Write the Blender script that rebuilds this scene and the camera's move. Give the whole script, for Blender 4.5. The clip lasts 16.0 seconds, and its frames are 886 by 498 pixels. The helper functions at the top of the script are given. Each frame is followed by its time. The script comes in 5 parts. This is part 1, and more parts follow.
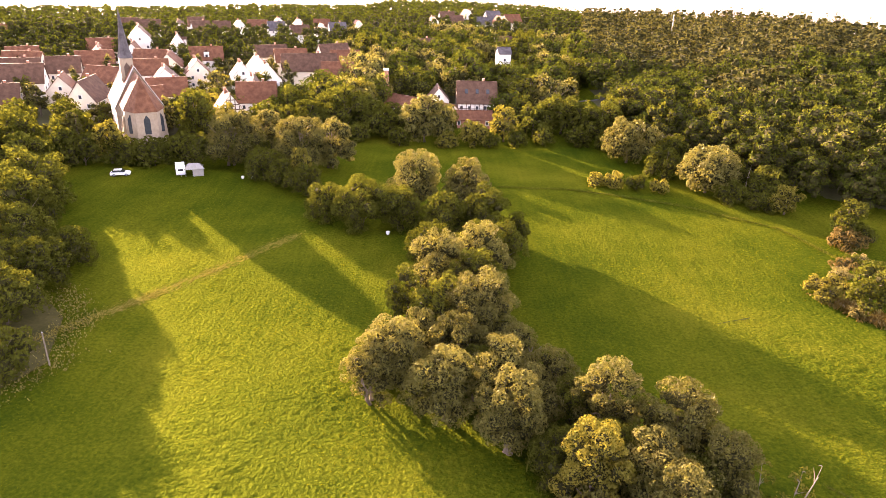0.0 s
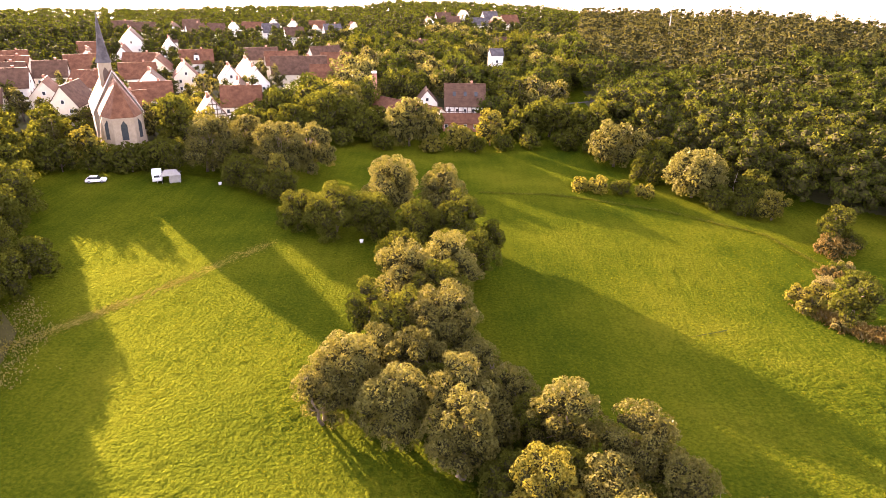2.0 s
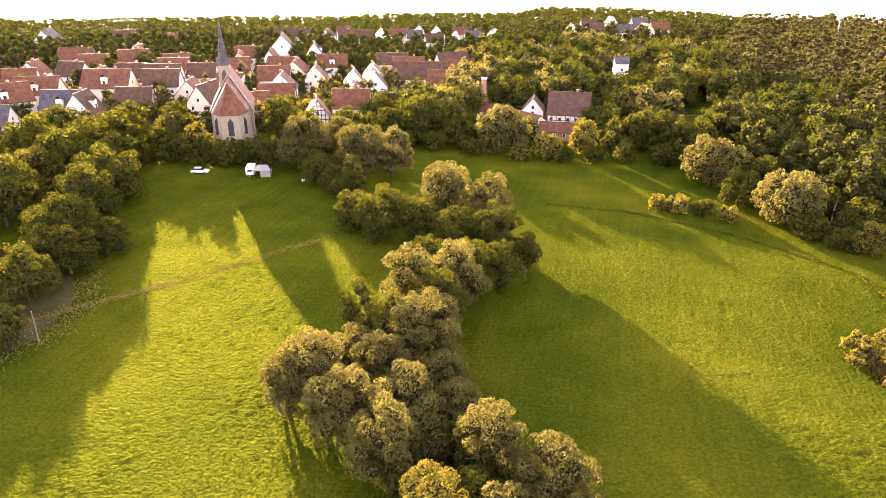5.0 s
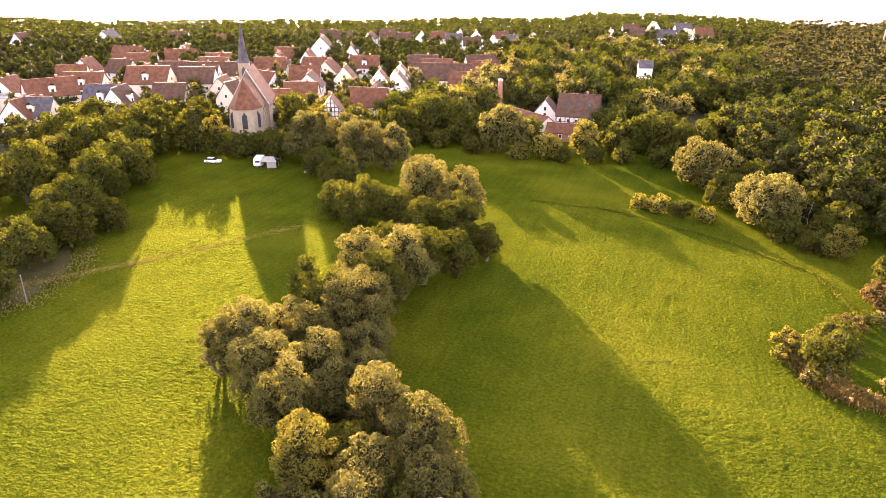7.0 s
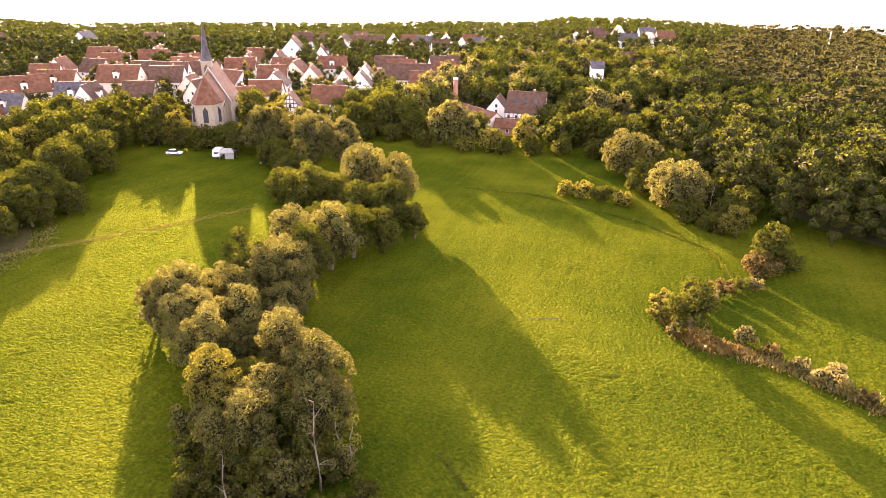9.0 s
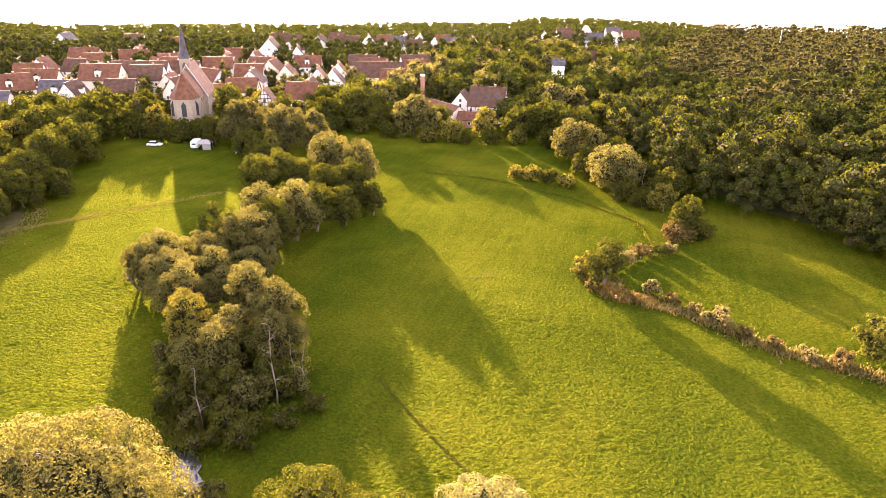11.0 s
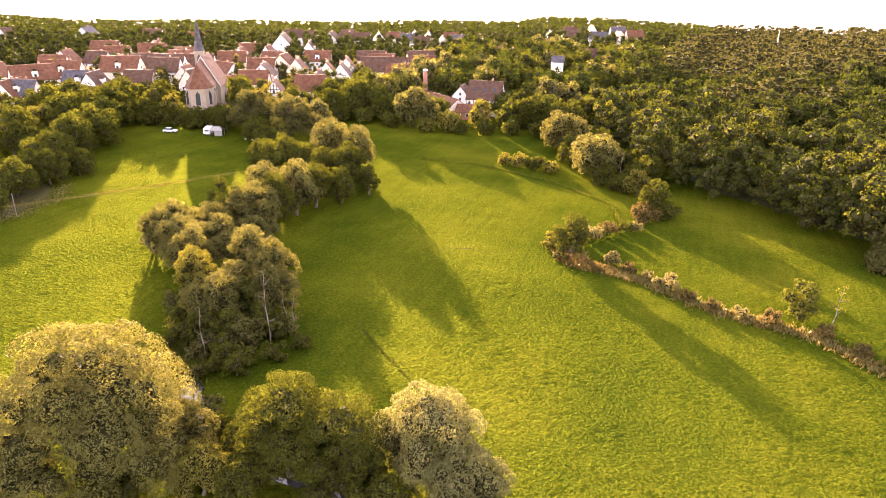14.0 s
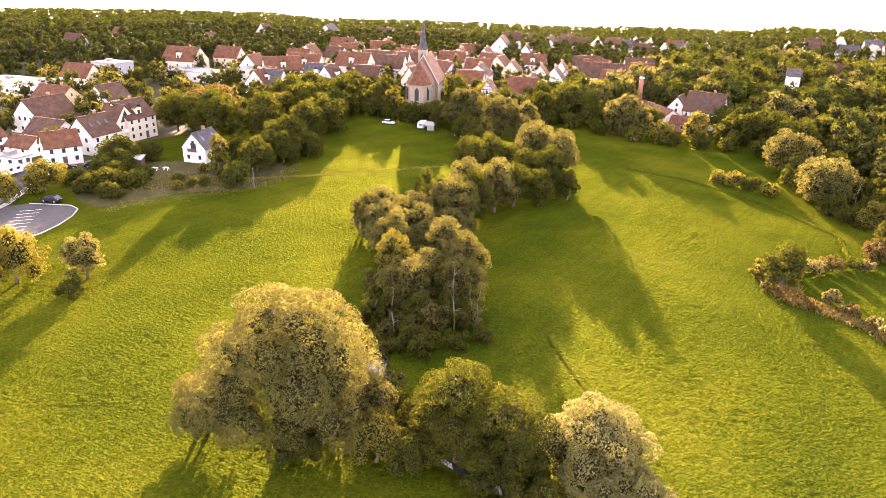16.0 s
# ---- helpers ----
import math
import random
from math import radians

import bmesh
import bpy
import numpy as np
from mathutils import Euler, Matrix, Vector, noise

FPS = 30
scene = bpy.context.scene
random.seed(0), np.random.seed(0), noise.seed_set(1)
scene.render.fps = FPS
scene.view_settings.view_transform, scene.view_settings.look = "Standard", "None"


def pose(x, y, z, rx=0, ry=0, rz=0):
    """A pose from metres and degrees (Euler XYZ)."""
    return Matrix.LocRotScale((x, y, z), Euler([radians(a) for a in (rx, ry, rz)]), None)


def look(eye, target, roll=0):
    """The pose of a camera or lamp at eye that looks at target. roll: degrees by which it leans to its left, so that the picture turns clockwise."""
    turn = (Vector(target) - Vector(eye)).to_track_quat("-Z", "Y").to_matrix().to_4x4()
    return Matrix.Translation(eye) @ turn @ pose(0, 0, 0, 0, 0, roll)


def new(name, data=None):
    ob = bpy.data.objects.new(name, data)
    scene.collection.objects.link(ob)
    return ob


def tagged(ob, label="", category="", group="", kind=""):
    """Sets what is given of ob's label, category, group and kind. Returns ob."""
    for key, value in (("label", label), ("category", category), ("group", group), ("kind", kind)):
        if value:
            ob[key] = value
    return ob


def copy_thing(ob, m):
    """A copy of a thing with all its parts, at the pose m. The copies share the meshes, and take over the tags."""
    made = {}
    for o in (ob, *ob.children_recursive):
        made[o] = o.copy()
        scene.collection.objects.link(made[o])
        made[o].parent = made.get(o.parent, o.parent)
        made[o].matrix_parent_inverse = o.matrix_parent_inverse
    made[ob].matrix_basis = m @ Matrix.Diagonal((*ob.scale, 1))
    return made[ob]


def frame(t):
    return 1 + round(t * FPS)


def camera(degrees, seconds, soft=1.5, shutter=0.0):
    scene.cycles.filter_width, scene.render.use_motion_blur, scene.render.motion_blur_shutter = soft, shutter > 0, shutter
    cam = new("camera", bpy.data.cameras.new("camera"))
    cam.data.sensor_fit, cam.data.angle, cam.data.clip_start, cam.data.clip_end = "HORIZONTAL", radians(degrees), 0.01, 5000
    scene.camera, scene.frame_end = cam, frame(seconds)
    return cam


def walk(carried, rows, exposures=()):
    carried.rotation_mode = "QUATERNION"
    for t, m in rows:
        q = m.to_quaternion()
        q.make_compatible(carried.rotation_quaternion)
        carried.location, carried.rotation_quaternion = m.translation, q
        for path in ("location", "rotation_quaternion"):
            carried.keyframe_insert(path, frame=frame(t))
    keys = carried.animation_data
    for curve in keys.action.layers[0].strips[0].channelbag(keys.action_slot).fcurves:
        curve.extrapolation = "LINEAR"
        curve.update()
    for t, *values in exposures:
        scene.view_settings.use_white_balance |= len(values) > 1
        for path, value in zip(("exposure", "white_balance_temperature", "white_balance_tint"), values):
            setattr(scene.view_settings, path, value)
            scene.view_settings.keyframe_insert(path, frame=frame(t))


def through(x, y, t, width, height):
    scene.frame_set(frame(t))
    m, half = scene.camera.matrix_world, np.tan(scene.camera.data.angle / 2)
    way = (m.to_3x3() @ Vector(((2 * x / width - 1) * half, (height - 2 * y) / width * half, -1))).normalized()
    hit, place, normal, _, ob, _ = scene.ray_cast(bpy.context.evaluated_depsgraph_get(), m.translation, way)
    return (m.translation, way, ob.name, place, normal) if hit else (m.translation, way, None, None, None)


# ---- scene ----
cam = camera(67.0, 16.0, soft=0.75)
PATH = [
    (0, (-0.441, -0.843, 48.285), (-0.423, 0.997, 47.503), 1.7),
    (0.5, (0.766, 0.461, 48.396), (0.783, 2.302, 47.615), 1.7),
    (1, (1.881, 1.477, 48.476), (1.896, 3.318, 47.695), 1.6),
    (1.5, (3.226, 2.149, 48.551), (3.233, 3.99, 47.769), 1.5),
    (2, (5.344, 2.69, 48.617), (5.345, 4.531, 47.835), 1.3),
    (2.5, (7.975, 3.288, 48.573), (7.968, 5.13, 47.793), 1.0),
    (3, (11.129, 3.811, 48.57), (11.106, 5.653, 47.79), 0.7),
    (3.5, (14.882, 4.549, 48.808), (14.835, 6.39, 48.027), 0.6),
    (4, (18.552, 5.254, 49.1), (18.488, 7.093, 48.318), 0.4),
    (4.5, (22.514, 5.727, 49.242), (22.405, 7.565, 48.462), 0.2),
    (5, (26.8, 6.168, 48.981), (26.337, 7.954, 48.209), 0.2),
    (5.2, (28.631, 6.289, 48.929), (28.094, 8.055, 48.16), 0.2),
    (7.3, (47.142, 4.322, 48.33), (46.514, 6.063, 47.572), 0.3),
    (7.5, (48.81, 3.827, 48.294), (48.183, 5.569, 47.538), 0.3),
    (8, (52.784, 1.798, 48.211), (52.165, 3.545, 47.46), 0.4),
    (8.5, (56.35, -0.516, 48.19), (55.744, 1.237, 47.442), 0.5),
    (9, (59.615, -3.416, 48.157), (59.02, -1.659, 47.41), 0.6),
    (9.5, (62.764, -6.656, 48.168), (62.179, -4.895, 47.421), 0.6),
    (11.8, (75.045, -21.282, 48.401), (74.5, -19.506, 47.66), 0.5),
    (12, (76.259, -22.445, 48.486), (75.709, -20.672, 47.742), 0.6),
    (12.5, (78.29, -25.122, 48.64), (77.741, -23.349, 47.896), 0.7),
    (13, (79.514, -26.792, 48.63), (78.973, -25.017, 47.885), 0.8),
    (13.5, (80.171, -27.484, 48.504), (79.575, -25.726, 47.759), 1.0),
    (14, (80.238, -27.654, 48.307), (79.65, -25.893, 47.562), 1.0),
    (14.5, (79.908, -27.653, 48.159), (79.09, -25.987, 47.413), 1.3),
    (15, (80.109, -27.702, 47.993), (79.096, -26.147, 47.248), 1.5),
    (15.5, (80.251, -27.806, 47.946), (79.18, -26.289, 47.202), 1.5),
    (16, (80.526, -27.898, 48.03), (79.434, -26.397, 47.285), 1.5),
]
walk(cam, [(t, look(eye, target, roll)) for t, eye, target, roll in PATH], [(0, 3.74, 7000, 41), (16, 3.84, 7000, 41)])

# ---- world, sun, exposure ----
SUN_AZ, SUN_EL = 127.6, 9.2
world = bpy.data.worlds.new("world")
scene.world = world
world.use_nodes = True
wn = world.node_tree.nodes
sky = wn.new("ShaderNodeTexSky")
sky.sky_type = "NISHITA"
sky.sun_disc = False
sky.sun_elevation = radians(SUN_EL)
sky.sun_rotation = radians(90 - SUN_AZ)
sky.air_density, sky.dust_density, sky.ozone_density = 1.0, 1.0, 1.0
wn["Background"].inputs["Strength"].default_value = 0.115
haze = wn.new("ShaderNodeHueSaturation")
haze.inputs["Saturation"].default_value = 0.42
haze.inputs["Value"].default_value = 1.1
world.node_tree.links.new(sky.outputs[0], haze.inputs["Color"])
world.node_tree.links.new(haze.outputs[0], wn["Background"].inputs["Color"])
sun_data = bpy.data.lights.new("sun", "SUN")
sun_data.energy, sun_data.angle, sun_data.color = 5.0, radians(0.6), (1.0, 0.79, 0.52)
sun = new("sun", sun_data)
sun.matrix_world = look((-300, 400, 90), (-300 + 10 * math.cos(radians(SUN_AZ + 180)), 400 + 10 * math.sin(radians(SUN_AZ + 180)), 90 - 10 * math.tan(radians(SUN_EL))))


# ---- materials ----
def material(name):
    m = bpy.data.materials.new(name)
    m.use_nodes = True
    nt = m.node_tree
    return m, nt.nodes, nt.links, nt.nodes["Principled BSDF"]


def ramp(nodes, stops):
    r = nodes.new("ShaderNodeValToRGB")
    e = r.color_ramp.elements
    while len(e) < len(stops):
        e.new(0.5)
    for i, (p, c) in enumerate(stops):
        e[i].position, e[i].color = p, (*c, 1)
    return r


def noise_node(nodes, links, scale, detail=4.0, rough=0.55, coord=None):
    n = nodes.new("ShaderNodeTexNoise")
    n.inputs["Scale"].default_value = scale
    n.inputs["Detail"].default_value = detail
    n.inputs["Roughness"].default_value = rough
    if coord is None:
        coord = nodes.new("ShaderNodeNewGeometry").outputs["Position"]
    links.new(coord, n.inputs["Vector"])
    return n


def leaf_material(name, dark, light, trans, through=0.45, gloss=0.02, vary=0.55):
    """Foliage: a diffuse upper side, light that passes through, and a thin waxy gloss; colour varies from leaf to leaf."""
    m, n, l, p = material(name)
    geo = n.new("ShaderNodeNewGeometry")
    info = n.new("ShaderNodeObjectInfo")
    r = ramp(n, [(0.0, dark), (1.0, light)])
    big = noise_node(n, l, 0.14, 3.0, 0.6)
    mix = n.new("ShaderNodeMath")
    mix.operation = "MULTIPLY_ADD"
    l.new(geo.outputs["Random Per Island"], mix.inputs[0])
    mix.inputs[1].default_value = vary
    add = n.new("ShaderNodeMath")
    add.operation = "MULTIPLY_ADD"
    l.new(info.outputs["Random"], add.inputs[0])
    add.inputs[1].default_value = 0.25
    l.new(big.outputs["Fac"], add.inputs[2])
    sub = n.new("ShaderNodeMath")
    sub.operation = "SUBTRACT"
    l.new(add.outputs[0], sub.inputs[0])
    sub.inputs[1].default_value = 0.35 - (0.55 - vary) / 2
    l.new(sub.outputs[0], mix.inputs[2])
    l.new(mix.outputs[0], r.inputs["Fac"])
    d = n.new("ShaderNodeBsdfDiffuse")
    l.new(r.outputs[0], d.inputs["Color"])
    t = n.new("ShaderNodeBsdfTranslucent")
    tint = n.new("ShaderNodeMix")
    tint.data_type, tint.blend_type = "RGBA", "MULTIPLY"
    tint.inputs[0].default_value = 1.0
    l.new(r.outputs[0], tint.inputs[6])
    tint.inputs[7].default_value = (*trans, 1)
    l.new(tint.outputs[2], t.inputs["Color"])
    s1 = n.new("ShaderNodeMixShader")
    s1.inputs[0].default_value = through
    l.new(d.outputs[0], s1.inputs[1])
    l.new(t.outputs[0], s1.inputs[2])
    g = n.new("ShaderNodeBsdfGlossy")
    g.inputs["Roughness"].default_value = 0.5
    g.inputs["Color"].default_value = (1.0, 0.96, 0.8, 1)
    fr = n.new("ShaderNodeFresnel")
    fr.inputs["IOR"].default_value = 1.4
    wax = n.new("ShaderNodeMath")
    wax.operation = "MULTIPLY"
    l.new(fr.outputs[0], wax.inputs[0])
    wax.inputs[1].default_value = gloss
    s2 = n.new("ShaderNodeMixShader")
    l.new(wax.outputs[0], s2.inputs[0])
    l.new(s1.outputs[0], s2.inputs[1])
    l.new(g.outputs[0], s2.inputs[2])
    l.new(s2.outputs[0], n["Material Output"].inputs["Surface"])
    n.remove(p)
    return m


def plain(name, stops, scale=2.0, rough=0.8, bump=0.0, bump_scale=20.0, metal=0.0, spec=0.5):
    """A matt surface with colour that varies at two scales."""
    m, n, l, p = material(name)
    a = noise_node(n, l, scale, 6.0, 0.6)
    r = ramp(n, stops)
    b = noise_node(n, l, scale * 9.0, 3.0)
    mx = n.new("ShaderNodeMix")
    mx.data_type = "FLOAT"
    mx.inputs[0].default_value = 0.35
    l.new(a.outputs["Fac"], mx.inputs[2])
    l.new(b.outputs["Fac"], mx.inputs[3])
    l.new(mx.outputs[0], r.inputs["Fac"])
    l.new(r.outputs[0], p.inputs["Base Color"])
    p.inputs["Roughness"].default_value = rough
    p.inputs["Metallic"].default_value = metal
    p.inputs["Specular IOR Level"].default_value = spec
    if bump:
        c = noise_node(n, l, bump_scale, 4.0)
        bn = n.new("ShaderNodeBump")
        bn.inputs["Distance"].default_value = bump
        l.new(c.outputs["Fac"], bn.inputs["Height"])
        l.new(bn.outputs[0], p.inputs["Normal"])
    return m


M_WILLOW = leaf_material("willow_leaf", (0.042, 0.039, 0.009), (0.150, 0.143, 0.044), (1.35, 1.28, 0.7), 0.42, 0.03, 0.5)
M_SILVER = leaf_material("silver_leaf", (0.050, 0.050, 0.016), (0.205, 0.195, 0.078), (1.3, 1.26, 0.75), 0.40, 0.03, 0.5)
M_ALDER = leaf_material("alder_leaf", (0.022, 0.027, 0.005), (0.094, 0.100, 0.018), (1.35, 1.3, 0.6), 0.40, 0.0, 0.45)
M_YELLOW = leaf_material("autumn_leaf", (0.066, 0.066, 0.012), (0.195, 0.172, 0.034), (1.28, 1.22, 0.6), 0.38, 0.0)
M_RUST = leaf_material("rust_leaf", (0.058, 0.045, 0.013), (0.150, 0.106, 0.030), (1.3, 1.15, 0.8), 0.40, 0.06)
M_WOOD_LEAF = leaf_material("forest_leaf", (0.018, 0.026, 0.005), (0.082, 0.096, 0.015), (1.3, 1.25, 0.55), 0.22, 0.0, 0.35)
M_PINE = leaf_material("pine_needle", (0.030, 0.033, 0.011), (0.090, 0.086, 0.025), (1.3, 1.2, 0.7), 0.24, 0.0, 0.25)
M_GRASS = leaf_material("grass_blade", (0.042, 0.054, 0.003), (0.092, 0.094, 0.006), (1.3, 1.25, 0.4), 0.36, 0.0)
M_WORN = leaf_material("worn_turf", (0.15, 0.132, 0.024), (0.26, 0.205, 0.06), (1.2, 1.1, 0.7), 0.3, 0.0)
M_DRY = leaf_material("dry_reed", (0.085, 0.078, 0.024), (0.22, 0.188, 0.066), (1.3, 1.2, 0.9), 0.4, 0.04)
M_BARK = plain("bark", [(0.3, (0.06, 0.045, 0.03)), (0.7, (0.16, 0.12, 0.09))], 3.0, 0.9, 0.03, 14.0)
# dense inner twigs with the crown's shade painted in, so gaps look dark
M_SHADED_TWIGS = plain("shaded_inner_twigs", [(0.3, (0.020, 0.021, 0.007)), (0.7, (0.050, 0.047, 0.016))], 1.6, 0.95, 0, 20, 0, 0.05)
M_PALE_BARK = plain("bare_wood", [(0.3, (0.12, 0.095, 0.07)), (0.7, (0.21, 0.17, 0.125))], 3.0, 0.9)
M_PLASTER = plain("white_plaster", [(0.3, (0.60, 0.58, 0.52)), (0.7, (0.76, 0.74, 0.68))], 0.5, 0.85)
M_CREAM = plain("cream_plaster", [(0.3, (0.58, 0.50, 0.38)), (0.7, (0.70, 0.62, 0.48))], 0.8, 0.85)
M_OCHRE = plain("ochre_plaster", [(0.3, (0.50, 0.36, 0.20)), (0.7, (0.60, 0.45, 0.27))], 0.8, 0.85)
M_GREYW = plain("grey_render", [(0.3, (0.30, 0.30, 0.32)), (0.7, (0.40, 0.40, 0.42))], 0.8, 0.85)
M_CANVAS = plain("grey_canvas", [(0.3, (0.20, 0.19, 0.17)), (0.7, (0.28, 0.27, 0.25))], 1.5, 0.9)
M_STONE = plain("sandstone", [(0.3, (0.20, 0.156, 0.108)), (0.7, (0.31, 0.248, 0.178))], 1.2, 0.9, 0.03, 6.0)
M_TIMBER = plain("dark_timber", [(0.3, (0.05, 0.03, 0.02)), (0.7, (0.11, 0.07, 0.05))], 4.0, 0.8)
M_GLASS = plain("window_glass", [(0.3, (0.02, 0.025, 0.03)), (0.7, (0.05, 0.055, 0.06))], 0.5, 0.08)
M_FRAME = plain("window_frame", [(0.3, (0.66, 0.65, 0.62)), (0.7, (0.78, 0.77, 0.74))], 4.0, 0.5)
M_WHITE = plain("white_gloss", [(0.3, (0.72, 0.72, 0.72)), (0.7, (0.82, 0.82, 0.82))], 2.0, 0.3)
M_DARKCAR = plain("black_paint", [(0.3, (0.012, 0.012, 0.014)), (0.7, (0.03, 0.03, 0.034))], 2.0, 0.25)
M_RUBBER = plain("rubber", [(0.3, (0.015, 0.015, 0.015)), (0.7, (0.03, 0.03, 0.03))], 8.0, 0.9)
M_BRICK = plain("brick", [(0.3, (0.22, 0.09, 0.06)), (0.7, (0.36, 0.17, 0.11))], 4.0, 0.9)
M_METAL = plain("zinc", [(0.3, (0.30, 0.30, 0.31)), (0.7, (0.45, 0.45, 0.46))], 3.0, 0.4, 0, 20, 0.8)
M_CONCRETE = plain("concrete", [(0.3, (0.34, 0.33, 0.31)), (0.7, (0.48, 0.47, 0.44))], 2.0, 0.9)
M_PAINT = plain("road_paint", [(0.3, (0.55, 0.55, 0.55)), (0.7, (0.75, 0.75, 0.75))], 3.0, 0.8)


def roof_material(name, a, b):
    """Clay or concrete tiles: courses as fine relief, weathered colour."""
    m, n, l, p = material(name)
    geo = n.new("ShaderNodeTexCoord")
    c1 = noise_node(n, l, 0.7, 5.0)
    c2 = noise_node(n, l, 7.0, 2.0)
    info = n.new("ShaderNodeObjectInfo")
    mx = n.new("ShaderNodeMath")
    mx.operation = "MULTIPLY_ADD"
    l.new(c2.outputs["Fac"], mx.inputs[0])
    mx.inputs[1].default_value = 0.5
    l.new(c1.outputs["Fac"], mx.inputs[2])
    sb = n.new("ShaderNodeMath")
    sb.operation = "SUBTRACT"
    l.new(mx.outputs[0], sb.inputs[0])
    sb.inputs[1].default_value = 0.25
    r = ramp(n, [(0.3, a), (0.72, b)])
    l.new(sb.outputs[0], r.inputs["Fac"])
    l.new(r.outputs[0], p.inputs["Base Color"])
    p.inputs["Roughness"].default_value = 0.8
    p.inputs["Specular IOR Level"].default_value = 0.12
    w = n.new("ShaderNodeTexWave")
    w.bands_direction = "Z"
    w.inputs["Scale"].default_value = 1.6
    w.inputs["Distortion"].default_value = 0.3
    l.new(geo.outputs["Object"], w.inputs["Vector"])
    bn = n.new("ShaderNodeBump")
    bn.inputs["Distance"].default_value = 0.05
    l.new(w.outputs["Fac"], bn.inputs["Height"])
    l.new(bn.outputs[0], p.inputs["Normal"])
    return m


M_RED = roof_material("red_tile", (0.085, 0.036, 0.020), (0.17, 0.077, 0.043))
M_BROWN = roof_material("brown_tile", (0.058, 0.031, 0.020), (0.115, 0.066, 0.044))
M_SLATE = roof_material("dark_tile", (0.05, 0.045, 0.05), (0.11, 0.10, 0.105))
M_FLAT = roof_material("flat_roof", (0.22, 0.21, 0.20), (0.34, 0.33, 0.31))


def ground_material():
    """Meadow turf: fresh and dry patches, mowing streaks, fine relief; earth under the woods."""
    m, n, l, p = material("meadow")
    pos = n.new("ShaderNodeNewGeometry").outputs["Position"]
    a = noise_node(n, l, 0.035, 5.0, 0.6, pos)
    b = noise_node(n, l, 2.1, 5.0, 0.72, pos)
    mp = n.new("ShaderNodeMapping")
    mp.inputs["Rotation"].default_value = (0, 0, radians(118))
    mp.inputs["Scale"].default_value = (0.8, 0.05, 1)
    l.new(pos, mp.inputs["Vector"])
    c = noise_node(n, l, 1.0, 3.0, 0.5, mp.outputs[0])
    s = n.new("ShaderNodeMath")
    s.operation = "MULTIPLY_ADD"
    l.new(b.outputs["Fac"], s.inputs[0])
    s.inputs[1].default_value = 0.85
    l.new(a.outputs["Fac"], s.inputs[2])
    s2 = n.new("ShaderNodeMath")
    s2.operation = "MULTIPLY_ADD"
    l.new(c.outputs["Fac"], s2.inputs[0])
    s2.inputs[1].default_value = 0.2
    l.new(s.outputs[0], s2.inputs[2])
    s3 = n.new("ShaderNodeMath")
    s3.operation = "SUBTRACT"
    l.new(s2.outputs[0], s3.inputs[0])
    s3.inputs[1].default_value = 0.525
    r = ramp(n, [(0.30, (0.013, 0.027, 0.0020)), (0.5, (0.038, 0.051, 0.0028)), (0.70, (0.078, 0.080, 0.006))])
    l.new(s3.outputs[0], r.inputs["Fac"])
    d = n.new("ShaderNodeBsdfDiffuse")
    l.new(r.outputs[0], d.inputs["Color"])
    d.inputs["Roughness"].default_value = 0.6
    h = noise_node(n, l, 2.0, 4.0, 0.62, pos)
    bn = n.new("ShaderNodeBump")
    bn.inputs["Distance"].default_value = 0.5
    l.new(h.outputs["Fac"], bn.inputs["Height"])
    l.new(bn.outputs[0], d.inputs["Normal"])
    g = n.new("ShaderNodeBsdfGlossy")
    g.inputs["Color"].default_value = (0.42, 0.50, 0.05, 1)
    g.inputs["Roughness"].default_value = 0.62
    l.new(bn.outputs[0], g.inputs["Normal"])
    mx = n.new("ShaderNodeMixShader")
    mx.inputs[0].default_value = 0.026
    l.new(d.outputs[0], mx.inputs[1])
    l.new(g.outputs[0], mx.inputs[2])
    l.new(mx.outputs[0], n["Material Output"].inputs["Surface"])
    n.remove(p)
    return m


M_GROUND = ground_material()
M_FURROW = plain("trodden_furrow", [(0.3, (0.015, 0.026, 0.003)), (0.7, (0.04, 0.05, 0.006))], 1.0, 0.95, 0, 20, 0, 0.05)
M_GARDEN = plain("dry_garden", [(0.3, (0.030, 0.034, 0.009)), (0.7, (0.082, 0.068, 0.025))], 0.22, 0.95, 0.08, 3.0, 0, 0.05)
M_ASPHALT = plain("asphalt", [(0.3, (0.046, 0.045, 0.043)), (0.7, (0.080, 0.078, 0.074))], 0.8, 0.92, 0.01, 30.0, 0, 0.12)
M_EARTH = plain("town_ground", [(0.3, (0.030, 0.034, 0.012)), (0.7, (0.075, 0.070, 0.030))], 0.1, 0.95, 0, 20, 0, 0.1)


def water_material():
    m, n, l, p = material("stream_water")
    p.inputs["Base Color"].default_value = (0.03, 0.035, 0.03, 1)
    p.inputs["Roughness"].default_value = 0.06
    a = noise_node(n, l, 3.0, 3.0)
    bn = n.new("ShaderNodeBump")
    bn.inputs["Distance"].default_value = 0.02
    l.new(a.outputs["Fac"], bn.inputs["Height"])
    l.new(bn.outputs[0], p.inputs["Normal"])
    return m


M_WATER = water_material()


# ---- building helpers ----
def mesh_from(name, verts, faces, mat, smooth=False):
    me = bpy.data.meshes.new(name)
    me.from_pydata([tuple(v) for v in verts], [], [tuple(f) for f in faces])
    for mt in (mat if isinstance(mat, (list, tuple)) else [mat]):
        me.materials.append(mt)
    if smooth:
        me.polygons.foreach_set("use_smooth", [True] * len(me.polygons))
    me.update()
    return me


